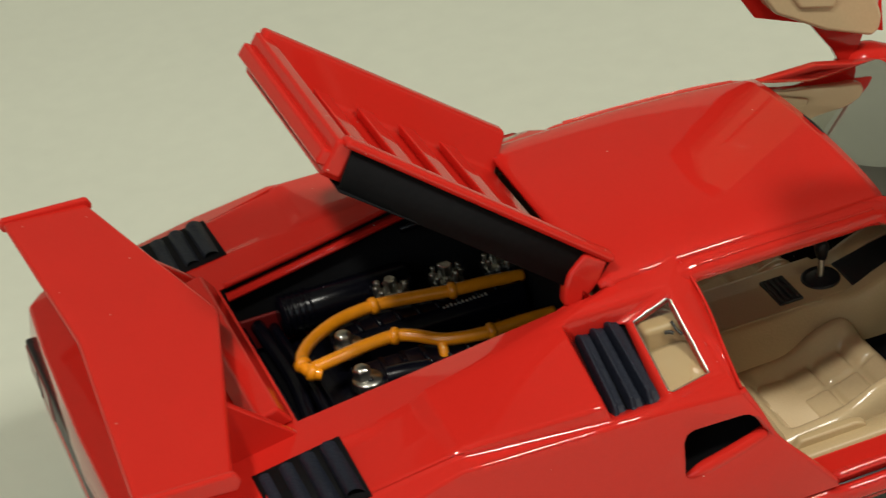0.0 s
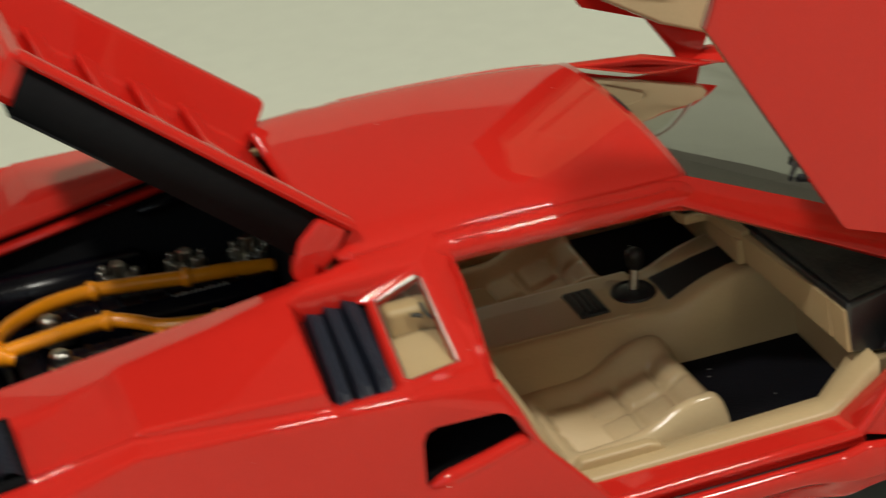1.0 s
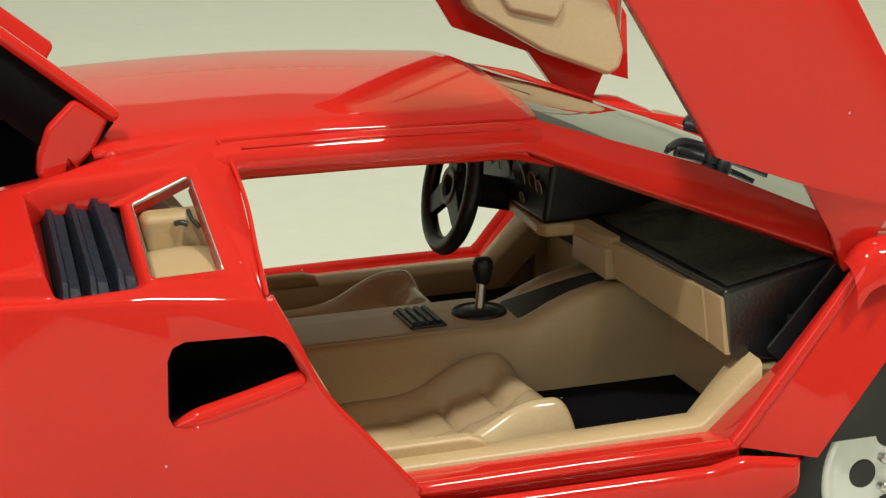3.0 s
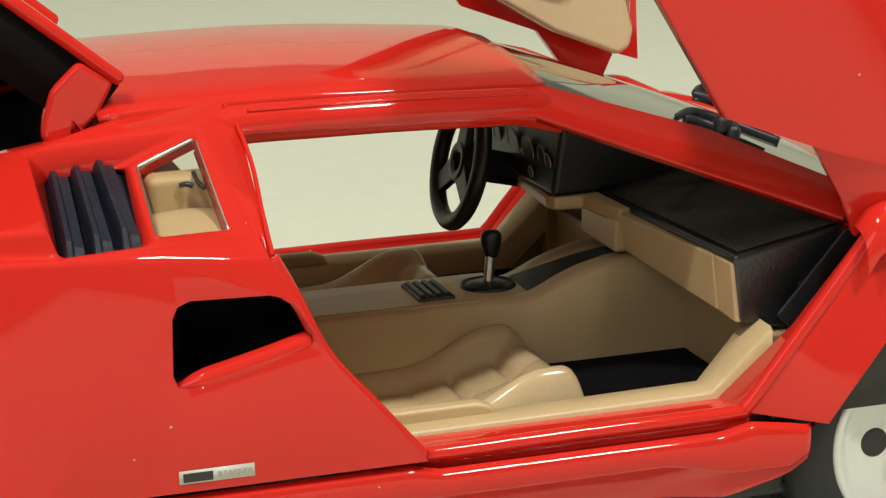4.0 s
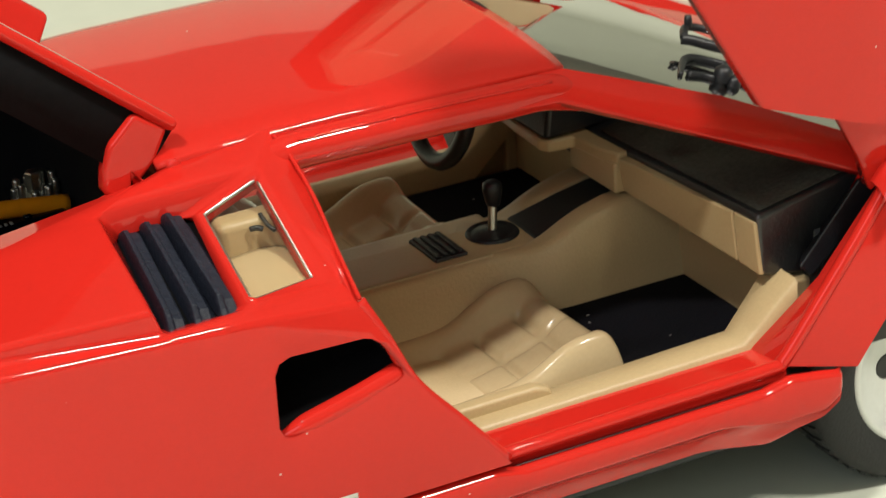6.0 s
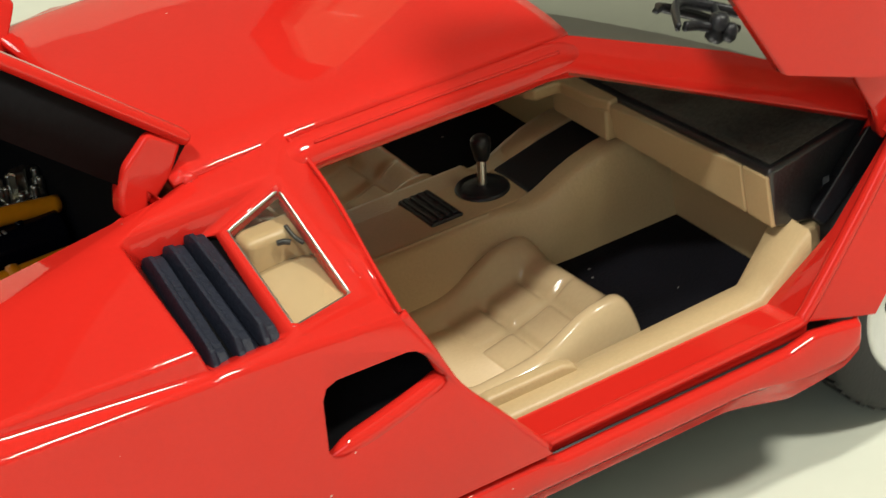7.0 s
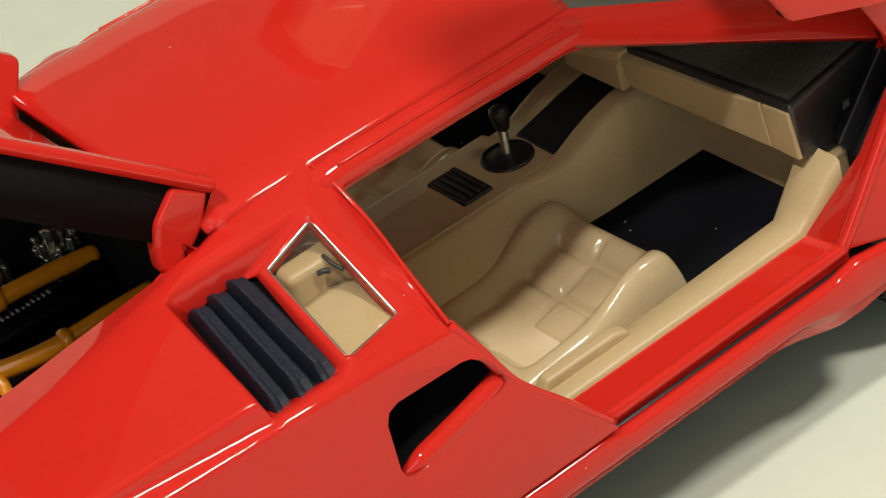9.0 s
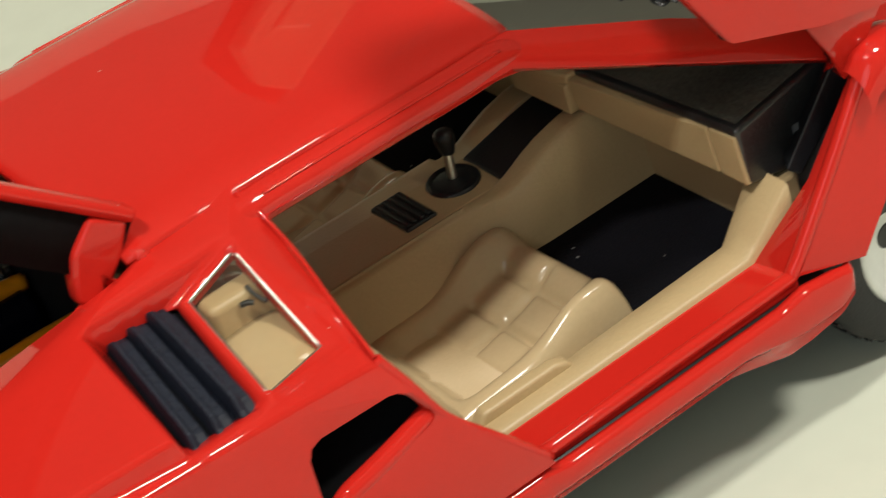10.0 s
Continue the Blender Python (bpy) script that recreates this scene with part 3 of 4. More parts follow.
for s in BOTH:
    strut = prism([(-0.232, 0.915), (-0.43, 1.098), (-0.60, 1.10), (-0.56, 0.86)], "y", -0.452, -0.424)
    part("wing_strut", sided(strut, s), RED, wing, bevel=0.006)
    tip = prism([(-0.505, 1.135), (-0.49, 1.105), (-0.505, 1.075), (-0.79, 1.095), (-0.80, 1.12), (-0.79, 1.145)], "y", -0.822, -0.797)
    part("wing_tip", sided(tip, s), RED, wing, bevel=0.010)
    lou = faces({"a": (-0.14, -0.55, 0.922), "b": (-0.14, -0.815, 0.900), "c": (-0.41, -0.815, 0.865), "d": (-0.41, -0.55, 0.88)}, [("a", "b", "c", "d")])
    lv = part("deck_louvre", sided(lou, s), FLAT_BLACK, car, "black ridged deck louvre", solid=0.02)
    for k in range(4):
        x, zz = -0.178 - 0.064 * k, 0.930 - 0.014 * k

        def slat(u, t, x=x, zz=zz):
            a = math.pi * (1.0 - u)
            return (x + 0.031 * math.cos(a) - 0.01 * math.sin(a), -0.568 - 0.232 * t, zz - 0.012 * t - 0.012 + 0.034 * math.sin(a))

        part("louvre_slat", sided(sheet(7, 3, slat), s), RIB, lv)
# step behind the engine opening
part("rear_step", prism([(-0.225, 0.925), (-0.27, 0.99), (-0.33, 0.975), (-0.36, 0.90)], "y", -0.40, 0.40), RED, car, bevel=0.012)
# rolled rim round the engine opening
for s in BOTH:
    part("door_lip", sided(tube([(0.988, -0.836, 0.866), (1.03, -0.850, 0.78), (1.082, -0.858, 0.668), (1.17, -0.866, 0.560), (1.268, -0.872, 0.442)], 0.013, 10), s), RED, car)
for s in (-1,):
    part("bay_rim", sided(tube([(-0.20, -0.392, 0.926), (0.10, -0.405, 0.966), (0.40, -0.422, 1.012), (0.66, -0.437, 1.050)], 0.011, 8), s), RED, car)
    part("bay_ledge", sided(faces({"a": (-0.20, -0.395, 0.895), "b": (0.68, -0.437, 1.025), "c": (0.68, -0.405, 1.015), "d": (-0.20, -0.365, 0.885)}, [("a", "b", "c", "d")]), s), RED, car, solid=0.012)
# tail panel, lamps and bumper
part("tail_panel", block(-0.806, -0.77, -0.80, 0.80, 0.56, 0.69), BLACK, car, "black tail panel", bevel=0.01)
for s in BOTH:
    lamp = part("tail_lamp", sided(block(-0.812, -0.80, -0.78, -0.46, 0.57, 0.68), s), LENS_AND_SHADE, car, "dark red tail lamp", bevel=0.008)
    part("lamp_divider", sided(block(-0.815, -0.808, -0.615, -0.605, 0.575, 0.675), s), INK_AND_SHADE, lamp)
part("rear_bumper", block(-0.792, -0.72, -0.86, 0.86, 0.36, 0.46), RED, car, bevel=0.03)

# sills, rockers, underbody
def rocker(u, t):
    """Tucked under along the sill, with a fuller lobe ahead of it."""
    x = 0.47 + 1.662 * u
    lobe = smooth((x - 1.76) / 0.20)
    low = curve(x, (1.92, 0.262), (2.04, 0.290), (2.09, 0.322), (2.118, 0.355), (2.132, 0.392))
    crest = max(0.358 - 0.034 * lobe, min(low + 0.025, 0.396))
    foot, y0 = max(0.248, min(low, crest - 0.004)), 0.800 + 0.055 * lobe
    top = curve(x, (1.24, 0.427), (1.30, 0.413), (1.90, 0.413), (1.97, 0.427), (2.06, 0.413), (2.132, 0.397))
    y, z = [(0.855, 0.385), (0.859, top - 0.004), (0.874, top), (0.887, top - 0.009), (0.889, top - 0.013), (0.889, crest + 0.006), (0.886, crest), (0.876, crest - 0.006), (y0 + 0.03, (crest + foot) / 2), (y0, foot)][round(t * 9)]
    y -= max(0.0, y - 0.80) * smooth((x - 2.09) / 0.042) * 0.6
    return (x, -y, min(z, top))


for s in BOTH:
    part("rocker_panel", sided(sheet(160, 9, rocker), s), RED, car, "red rocker panel below the door sill")
    # dark block in the sill gap stands in for its shade
    part("sill_shadow", sided(block(0.50, 2.05, -0.866, -0.72, 0.370, 0.402), s), INK_AND_SHADE, car)
    bead = [(1.262, -0.842, 0.434), (1.60, -0.840, 0.437), (1.935, -0.838, 0.437), (1.972, -0.837, 0.446), (2.03, -0.836, 0.512), (2.104, -0.832, 0.597), (2.185, -0.826, 0.690), (2.262, -0.818, 0.782)]
    part("sill_bead", sided(tube(bead, 0.0165, 10), s), RED, car, "rounded red edge of the door opening")
    part("door_sill", sided(block(1.10, 1.985, -0.846, -0.725, 0.395, 0.439), s), RED, car, "red door sill", bevel=0.016)
part("underbody", block(-0.66, 3.25, -0.74, 0.74, 0.20, 0.33), BLACK, car, bevel=0.02)
for s in BOTH:
    part("wheel_well", sided(block(2.16, 2.80, -0.72, -0.45, 0.30, 0.66), s), BLACK, car)
    part("wheel_well", sided(block(-0.42, 0.44, -0.74, -0.50, 0.30, 0.70), s), BLACK, car)


# wheels
def wheel(x, w, r, width, side):
    tyre = ring([(0.205, -0.012), (0.225, -0.022), (r - 0.03, -0.016), (r - 0.006, 0.004), (r, 0.03), (r, width - 0.03), (r - 0.02, width), (0.21, width)], (x, -w, 0.30), "y", 64)
    whl = part("front_wheel" if x > 1 else "rear_wheel", sided(tyre, side), RUBBER, car, "black tyre on a silver five-hole wheel")
    for k in range(48):
        a = 2 * math.pi * k / 48
        for row, tilt in ((0.045, 0.3), (0.095, -0.3)):
            lug = block(-0.007, 0.007, -0.024, 0.024, -0.003, 0.004)
            turned(lug, Matrix.Translation((x, -w + row, 0.30)) @ Matrix.Rotation(a, 4, "Y") @ Matrix.Translation((0, 0, r)) @ Matrix.Rotation(tilt, 4, "Z"))
            part("tread_block", sided(lug, side), RUBBER, whl, smooth=False)
    holes, ringr, hr = 5, 0.092, 0.030
    rim = ring([(0.0, 0.012), (0.036, 0.012), (0.050, 0.022), (0.128, 0.020), (0.150, 0.014), (0.165, 0.004), (0.176, 0.002), (0.186, -0.012), (0.200, -0.020), (0.208, -0.012), (0.208, 0.05), (0.19, 0.16)], (x, -w, 0.30), "y", 64)
    part("rim", sided(rim, side), ALU, whl, "silver five-hole rim")
    for k in range(holes):
        a = math.pi + 2 * math.pi * k / holes
        cx, cz = x + ringr * math.cos(a), 0.30 + ringr * math.sin(a)
        # no opening is cut: a flat dark disc paints the hole's shade
        hole = ring([(0.0, 0.0195), (hr - 0.004, 0.0195), (hr, 0.0185), (hr + 0.003, 0.021)], (cx, -w, cz), "y", 20)
        part("rim_hole_disc", sided(hole, side), INK_AND_SHADE, whl, "flat dark disc painting a rim hole's shaded depth")
        b = a + math.pi / holes
        nut = ring([(0.0, -0.004), (0.007, -0.004), (0.012, 0.002), (0.012, 0.03)], (x + 0.056 * math.cos(b), -w, 0.30 + 0.056 * math.sin(b)), "y", 10)
        part("wheel_nut", sided(nut, side), METAL, whl)
    cap = ring([(0.0, -0.006), (0.020, -0.004), (0.030, 0.004), (0.032, 0.03)], (x, -w, 0.30), "y", 20)
    part("hub_cap", sided(cap, side), ALU, whl)


for s in BOTH:
    wheel(2.405, 0.775, 0.305, 0.20, s)
    wheel(0.0, 0.93, 0.30, 0.28, s)

# maker's decal low on the flank
decal = part("flank_decal", faces({"a": (0.775, -0.8905, 0.455), "b": (0.775, -0.8905, 0.481), "c": (0.922, -0.8905, 0.481), "d": (0.922, -0.8905, 0.455)}, [("a", "b", "c", "d")]), DECAL, car, "small silver decal with a dark end", solid=0.0016, offset=1.0)
part("decal_bar", faces({"a": (0.782, -0.8940, 0.459), "b": (0.782, -0.8940, 0.477), "c": (0.84, -0.8940, 0.477), "d": (0.84, -0.8940, 0.459)}, [("a", "b", "c", "d")]), INK_AND_SHADE, decal)
for k in range(7):
    part("decal_bar", faces({"a": (0.85 + 0.010 * k, -0.8940, 0.463), "b": (0.85 + 0.010 * k, -0.8940, 0.474), "c": (0.856 + 0.010 * k, -0.8940, 0.474), "d": (0.856 + 0.010 * k, -0.8940, 0.463)}, [("a", "b", "c", "d")]), PALEINK, decal)

# scissor doors, swung up round a pivot ahead of the door
SWING = Matrix.Translation((2.48, 0, 0.79)) @ Matrix.Rotation(radians(60), 4, "Y") @ Matrix.Translation((-2.48, 0, -0.79))


def door(s):
    out = [("a", 1.275, 0.862, 0.440), ("b", 1.965, 0.870, 0.440), ("c", 2.352, 0.820, 0.772), ("h", 2.20, 0.826, 0.858), ("d", 1.70, 0.835, 0.862), ("e", 0.99, 0.845, 0.868), ("f", 1.085, 0.868, 0.667), ("g", 2.16, 0.860, 0.598)]
    bm = faces({k: (x, -w, z) for k, x, w, z in out}, [("a", "b", "g", "d", "f"), ("g", "c", "h", "d"), ("f", "d", "e")])
    bmesh.ops.recalc_face_normals(bm, faces=bm.faces)
    d = part("door", sided(turned(bm, SWING), s), RED, car, "red scissor door swung up, beige inside", bevel=0.008, solid=0.04, angle=8)
    # belt roll and inner panel
    inner = prism([(1.36, 0.490), (1.935, 0.486), (2.135, 0.592), (2.292, 0.712), (2.292, 0.752), (2.255, 0.785), (2.16, 0.812), (1.70, 0.83), (1.12, 0.84), (1.16, 0.66)], "y", -0.826, -0.722)
    part("door_panel", sided(turned(inner, SWING), s), LEATHER, d, "beige moulded inner door panel", bevel=0.016)
    rest = prism([(1.45, 0.56), (1.98, 0.56), (2.08, 0.66), (2.05, 0.71), (1.45, 0.72)], "y", -0.745, -0.708)
    part("armrest", sided(turned(rest, SWING), s), LEATHER, d, bevel=0.02)
    # window frame and glass
    fr = tube([(0.99, -0.835, 0.865), (1.015, -0.66, 0.96), (1.03, -0.515, 1.04), (1.35, -0.508, 1.038), (1.645, -0.497, 1.022), (1.95, -0.62, 0.905), (2.22, -0.76, 0.80)], 0.006, 8)
    part("window_frame", sided(turned(fr, SWING), s), METAL, d, "thin bright window frame")
    gl = faces({"a": (0.995, -0.83, 0.865), "b": (1.03, -0.515, 1.04), "c": (1.64, -0.498, 1.022), "d": (2.22, -0.79, 0.80)}, [("a", "b", "c", "d")])
    g = part("door_glass", sided(turned(gl, SWING), s), PLASTIC, d)
    g.visible_shadow = False
    neck = faces(
        {"a": (2.110, -0.850, 1.000), "b": (2.360, -0.840, 0.955), "c": (2.285, -0.80, 0.800), "d": (2.235, -0.80, 0.775), "e": (2.20, -0.815, 0.86), "f": (2.295, -0.815, 0.845)},
        [("a", "b", "f", "e"), ("e", "f", "c", "d")],
    )
    part("door_arm", sided(neck, s), RED, d, solid=0.035, offset=1.0, bevel=0.006)


for s in BOTH:
    door(s)


# fender tops that rise beside the windscreen's foot
def fender_top(u, t):
    x = 2.23 + 0.45 * u
    crest = curve(x, (2.23, 0.80), (2.25, 0.835), (2.29, 0.852), (2.36, 0.848), (2.46, 0.80), (2.56, 0.735), (2.70, 0.64))
    a = math.pi * t
    return (x, -0.800 + 0.075 * math.cos(a), crest - 0.09 * (1 - math.sin(a) ** 0.7))


for s in BOTH:
    part("fender_top", sided(sheet(16, 14, fender_top), s), RED, car, "rounded red fender top")

# ---- cabin ----
# footwells, tunnel and tub
part("cabin_floor", block(0.86, 2.16, -0.66, 0.66, 0.335, 0.372), BEIGE, car, "beige cabin tub floor")
for s in BOTH:
    part("floor_mat", sided(block(1.62, 2.105, -0.63, -0.145, 0.372, 0.392), s), CARPET, car, "black flocked floor mat", bevel=0.008)
    random.seed(21)
    for k in range(3):
        lx, ly, la = random.uniform(1.72, 2.06), random.uniform(-0.58, -0.22), random.uniform(0, 3)
        r = random.uniform(0.0008, 0.0016)
        part("lint_speck", sided(tube([(lx, ly, 0.3935), (lx + 0.003 * math.cos(la), ly + 0.003 * math.sin(la), 0.3945), (lx + 0.006 * math.cos(la + 0.4), ly + 0.006 * math.sin(la + 0.4), 0.3935)], r, 5), s), PALEINK, car)
    part("footwell_wall", sided(block(2.10, 2.14, -0.66, -0.12, 0.36, 0.66), s), BEIGE, car, bevel=0.01)

    def sill(u, t):
        # along the sill, then up its front end; u goes round the section
        x = curve(t, (0, 1.10), (0.8, 1.945), (1, 2.075))
        z = curve(t, (0, 0.442), (0.8, 0.446), (1, 0.575))
        inn, out = curve(t, (0, 0.668), (0.8, 0.640), (1, 0.622)), curve(t, (0, 0.742), (0.8, 0.736), (1, 0.748))
        y, dz = [(inn, -0.085), (inn, -0.004), (inn + 0.008, 0.006), (inn + 0.05, 0.010), (out - 0.01, 0.008), (out, 0.0), (out, -0.05)][round(u * 6)]
        return (x, -y, z + dz)

    part("sill_trim", sided(sheet(6, 20, sill), s), BEIGE, car, "beige moulded door sill trim")
    part("sill_tab", sided(prism([(1.22, 0.44), (1.25, 0.478), (1.44, 0.478), (1.475, 0.466), (1.485, 0.44)], "y", -0.692, -0.655), s), BEIGE, car, bevel=0.010)
    part("footwell_side", sided(block(2.068, 2.16, -0.70, -0.63, 0.36, 0.552), s), BEIGE, car, bevel=0.008)
    part("cabin_side", sided(block(0.86, 2.12, -0.70, -0.655, 0.34, 0.44), s), BEIGE, car)


def cheek_top(x):
    """Height of the arched cheek that grows out of the console."""
    return curve(x, (1.725, 0.531), (1.76, 0.541), (1.79, 0.554), (1.825, 0.571), (1.875, 0.590), (1.94, 0.606), (2.0, 0.612), (2.12, 0.608))


def tunnel(u, t):
    x = 0.93 + 1.19 * t
    lift = 0.045 * smooth((1.21 - x) / 0.28)
    grow = smooth((x - 1.60) / 0.22)
    h = cheek_top(x) + lift
    far = 0.531 + lift + (cheek_top(x - 0.02) - 0.531 - 0.022 * grow if x > 1.72 else 0.0)
    mid = 0.532 + lift
    top = 0.140 + 0.040 * grow
    y, z = [
        (-0.222 - 0.010 * grow, 0.37), (-0.203 - 0.012 * grow, 0.42), (-top - 0.028, (h + 0.43) / 2), (-top - 0.010, h - 0.028), (-top - 0.003, h - 0.012), (-top + 0.008, h - 0.003), (-top + 0.022, h),
        (-0.122, h), (-0.117, h - 0.001), (-0.115, max(mid, h - 0.006)), (-0.113, mid), (0.0, mid + 0.002), (0.042, mid), (0.044, max(mid, far - 0.004)), (0.048, far),
        (0.105, far), (0.122, far - 0.004), (0.130, far - 0.016), (0.145, 0.47), (0.165, 0.44), (0.2, 0.37),
    ][round(u * 20)]
    return (x, y, z)


console = part("console", sheet(20, 80, tunnel), BEIGE, car, "beige moulded centre console with arched cheeks")
part("radio_panel", prism([(1.745, 0.50), (1.76, 0.537), (1.82, 0.550), (1.90, 0.568), (1.98, 0.582), (2.10, 0.595), (2.10, 0.40), (1.745, 0.40)], "y", -0.114, 0.043), BLACK, console, "black centre stack panel", bevel=0.01)
sw = part("switch_panel", block(1.500, 1.588, -0.094, 0.058, 0.520, 0.540), BLACK, console, "black switch panel", bevel=0.006)
for k in range(4):
    part("switch", block(1.507 + 0.020 * k, 1.520 + 0.020 * k, -0.085, 0.049, 0.537, 0.546), BLACK, sw, bevel=0.004)
lever = part("gear_lever", ring([(0.0, 0.012), (0.040, 0.010), (0.053, 0.005), (0.062, 0.009), (0.066, 0.004), (0.068, -0.01)], (1.690, -0.018, 0.532), "z", 28), BLACK, console, "black gear gate with a steel lever")
part("lever_rod", tube([(1.692, -0.016, 0.54), (1.698, -0.010, 0.575), (1.703, -0.005, 0.605)], 0.0115, 10), METAL, lever)
part("lever_knob", ring([(0.0, 0.036), (0.017, 0.034), (0.024, 0.026), (0.025, 0.014), (0.019, -0.018), (0.015, -0.028), (0.0, -0.03)], (1.706, -0.003, 0.626), "z", 18), BLACK, lever)


# seats: moulded shells with bolsters and quilted pads
def eased(x, *knots):
    """The same with its corners rounded."""
    return sum(curve(x + d, *knots) for d in (-0.024, -0.012, 0.0, 0.012, 0.024)) / 5


def cushion(u, t):
    """A bucket: round bolsters that rise to the knees, a low rim behind, a quilted scoop between."""
    t2 = 2 * t - 1
    s = abs(t2)
    x = 1.19 + 0.55 * u
    crest = eased(x, (1.19, 0.405), (1.30, 0.415), (1.42, 0.417), (1.47, 0.424), (1.51, 0.440), (1.56, 0.468), (1.60, 0.487), (1.64, 0.492), (1.76, 0.488))
    pad = eased(x, (1.22, 0.380), (1.30, 0.360), (1.38, 0.362), (1.49, 0.384), (1.57, 0.402), (1.62, 0.422), (1.66, 0.450), (1.69, 0.466), (1.76, 0.474))
    side = smooth((s - 0.50) / 0.30)
    rear = 1 - smooth((x - 1.265) / 0.065)
    blend = 1 - (1 - side) * (1 - rear)
    if s < 0.60:
        gx = min(abs(x - k) for k in (1.405, 1.515, 1.620))
        quilt = (1 - math.exp(-((gx / 0.011) ** 2))) * (1 - math.exp(-((t2 / 0.060) ** 2)))
        pad += (0.015 * quilt - 0.010) * smooth((0.60 - s) / 0.10) * smooth((x - 1.26) / 0.04) * smooth((1.70 - x) / 0.05)
    z = pad + (crest - pad) * blend
    # rounded outer sides, nose and rear edge
    over = max(0.0, (s - 0.82) / 0.18)
    z -= (z - 0.355) * (1 - math.sqrt(max(0.0, 1 - over**2.2)))
    nose = 1.660 - 0.014 * t2
    front = min(max(0.0, (x - nose) / (1.724 - nose)), 1.0)
    z -= (z - 0.355) * (1 - math.sqrt(max(0.0, 1 - front**2.4)))
    z -= (1 - smooth((x - 1.19) / 0.03)) * 0.05
    y = -0.378 + 0.218 * t2 - 0.012 * smooth((1.40 - x) / 0.2)
    return (x, y, max(z, 0.350))


def backrest(u, t):
    t2 = 2 * t - 1
    half = 0.175 + 0.02 * math.sin(math.pi * min(u * 1.1, 1)) - 0.045 * smooth((u - 0.75) / 0.25)
    bol = smooth((abs(t2) - 0.50) / 0.3) * (1 - smooth((u - 0.6) / 0.3))
    over = smooth((abs(t2) - 0.9) / 0.12)
    n = 0.028 * bol - 0.06 * over - 0.06 * smooth((u - 0.9) / 0.1)
    if abs(t2) < 0.62:
        g = min(abs(u - k) for k in (0.2, 0.38, 0.56, 0.74))
        n += 0.008 * (1 - math.exp(-((g / 0.04) ** 2))) * (1 - math.exp(-((t2 / 0.12) ** 2)))
    x, z = 1.205 - 0.29 * u, 0.405 + 0.55 * u
    return (x + n * 0.9, -0.43 + half * t2, z + n * 0.4)


for s in BOTH:
    seat = part("seat", sided(sheet(90, 72, cushion), s), LEATHER, car, "beige moulded bucket seat with quilted pads")
    part("backrest", sided(sheet(40, 40, backrest), s), LEATHER, seat, solid=0.02)
part("bulkhead", prism([(0.86, 0.34), (0.96, 0.34), (0.90, 0.96), (0.80, 0.98)], "y", -0.56, 0.56), BEIGE, car, "beige cabin bulkhead", bevel=0.02)
for s in BOTH:
    def shelf(u, t):
        # a rounded shoulder right behind the quarter window
        y = -0.60 - 0.215 * u
        x = 0.765 + 0.175 * t
        return (x, y, 0.962 + 0.30 * (y + 0.55) + 0.10 * (x - 0.787) - 0.03 * (1 - u) ** 4 - 0.02 * t**5)

    part("rear_shelf", sided(sheet(10, 8, shelf), s), LEATHER, car, "beige shoulder panel behind the window", solid=0.02)
    part("shelf_side", sided(block(0.80, 0.955, -0.60, -0.53, 0.80, 0.99), s), BEIGE, car, bevel=0.02)
    part("shelf_vent", sided(join(tube([(0.862, -0.607, 0.972), (0.874, -0.615, 0.975), (0.884, -0.622, 0.972)], 0.006, 6), tube([(0.893, -0.590, 0.992), (0.896, -0.615, 0.978), (0.905, -0.635, 0.968)], 0.005, 6)), s), BLACK, car)

# dashboard
dv = {
    "a": (2.012, -0.686, 0.727), "b": (1.975, -0.02, 0.722), "c": (2.40, 0.0, 0.815), "d": (2.30, -0.700, 0.785),
    "a2": (2.024, -0.683, 0.577), "b2": (2.02, -0.02, 0.60), "c2": (2.38, 0.0, 0.62), "d2": (2.24, -0.690, 0.560), "e2": (2.14, -0.675, 0.555),
    "e": (1.975, 0.66, 0.722), "f": (2.30, 0.700, 0.785), "f2": (2.24, 0.69, 0.56), "e3": (2.03, 0.64, 0.58),
}
dash = part(
    "dashboard",
    faces(dv, [("a", "b", "c", "d"), ("a", "d", "d2", "e2", "a2"), ("a", "a2", "b2", "b"), ("a2", "e2", "d2", "c2", "b2"), ("b", "e", "f", "c"), ("b", "b2", "e3", "e"), ("e", "e3", "f2", "f"), ("b2", "c2", "f2", "e3")]),
    DASH,
    car,
    "black moulded dashboard with a raised binnacle",
    bevel=0.012,
)
# thin sheet over the black top carries its pale sheen as colour
sheen_top = sheet(8, 8, lambda u, t: lerp(lerp((2.030, -0.668, 0.7350), (2.292, -0.680, 0.7880), t), lerp((1.996, -0.03, 0.7315), (2.375, -0.03, 0.8135), t), u))
part("dash_top_sheen", sheen_top, PAD_SHEEN, dash, "textured dashboard top with its olive sheen painted in", solid=0.004, offset=1.0)
for y0, y1, x0, x1, z0, z1 in ((-0.681, -0.600, 2.004, 2.008, 0.580, 0.587), (-0.597, -0.170, 1.960, 2.003, 0.587, 0.624)):
    st = faces(
        {"a": (x1, y0, 0.712), "b": (x0, y1, 0.712), "c": (x0 + 0.012, y1, z1), "d": (x1 + 0.012, y0, z0), "e": (x1 + 0.06, y0, 0.712), "f": (x0 + 0.06, y1, 0.712), "g": (x0 + 0.07, y1, z1), "h": (x1 + 0.07, y0, z0)},
        [("a", "b", "c", "d"), ("a", "e", "f", "b"), ("d", "c", "g", "h"), ("a", "d", "h", "e"), ("b", "f", "g", "c")],
    )
    bmesh.ops.recalc_face_normals(st, faces=st.faces)
    part("dash_trim", st, BEIGE, dash, "beige strip below the dashboard", bevel=0.005)
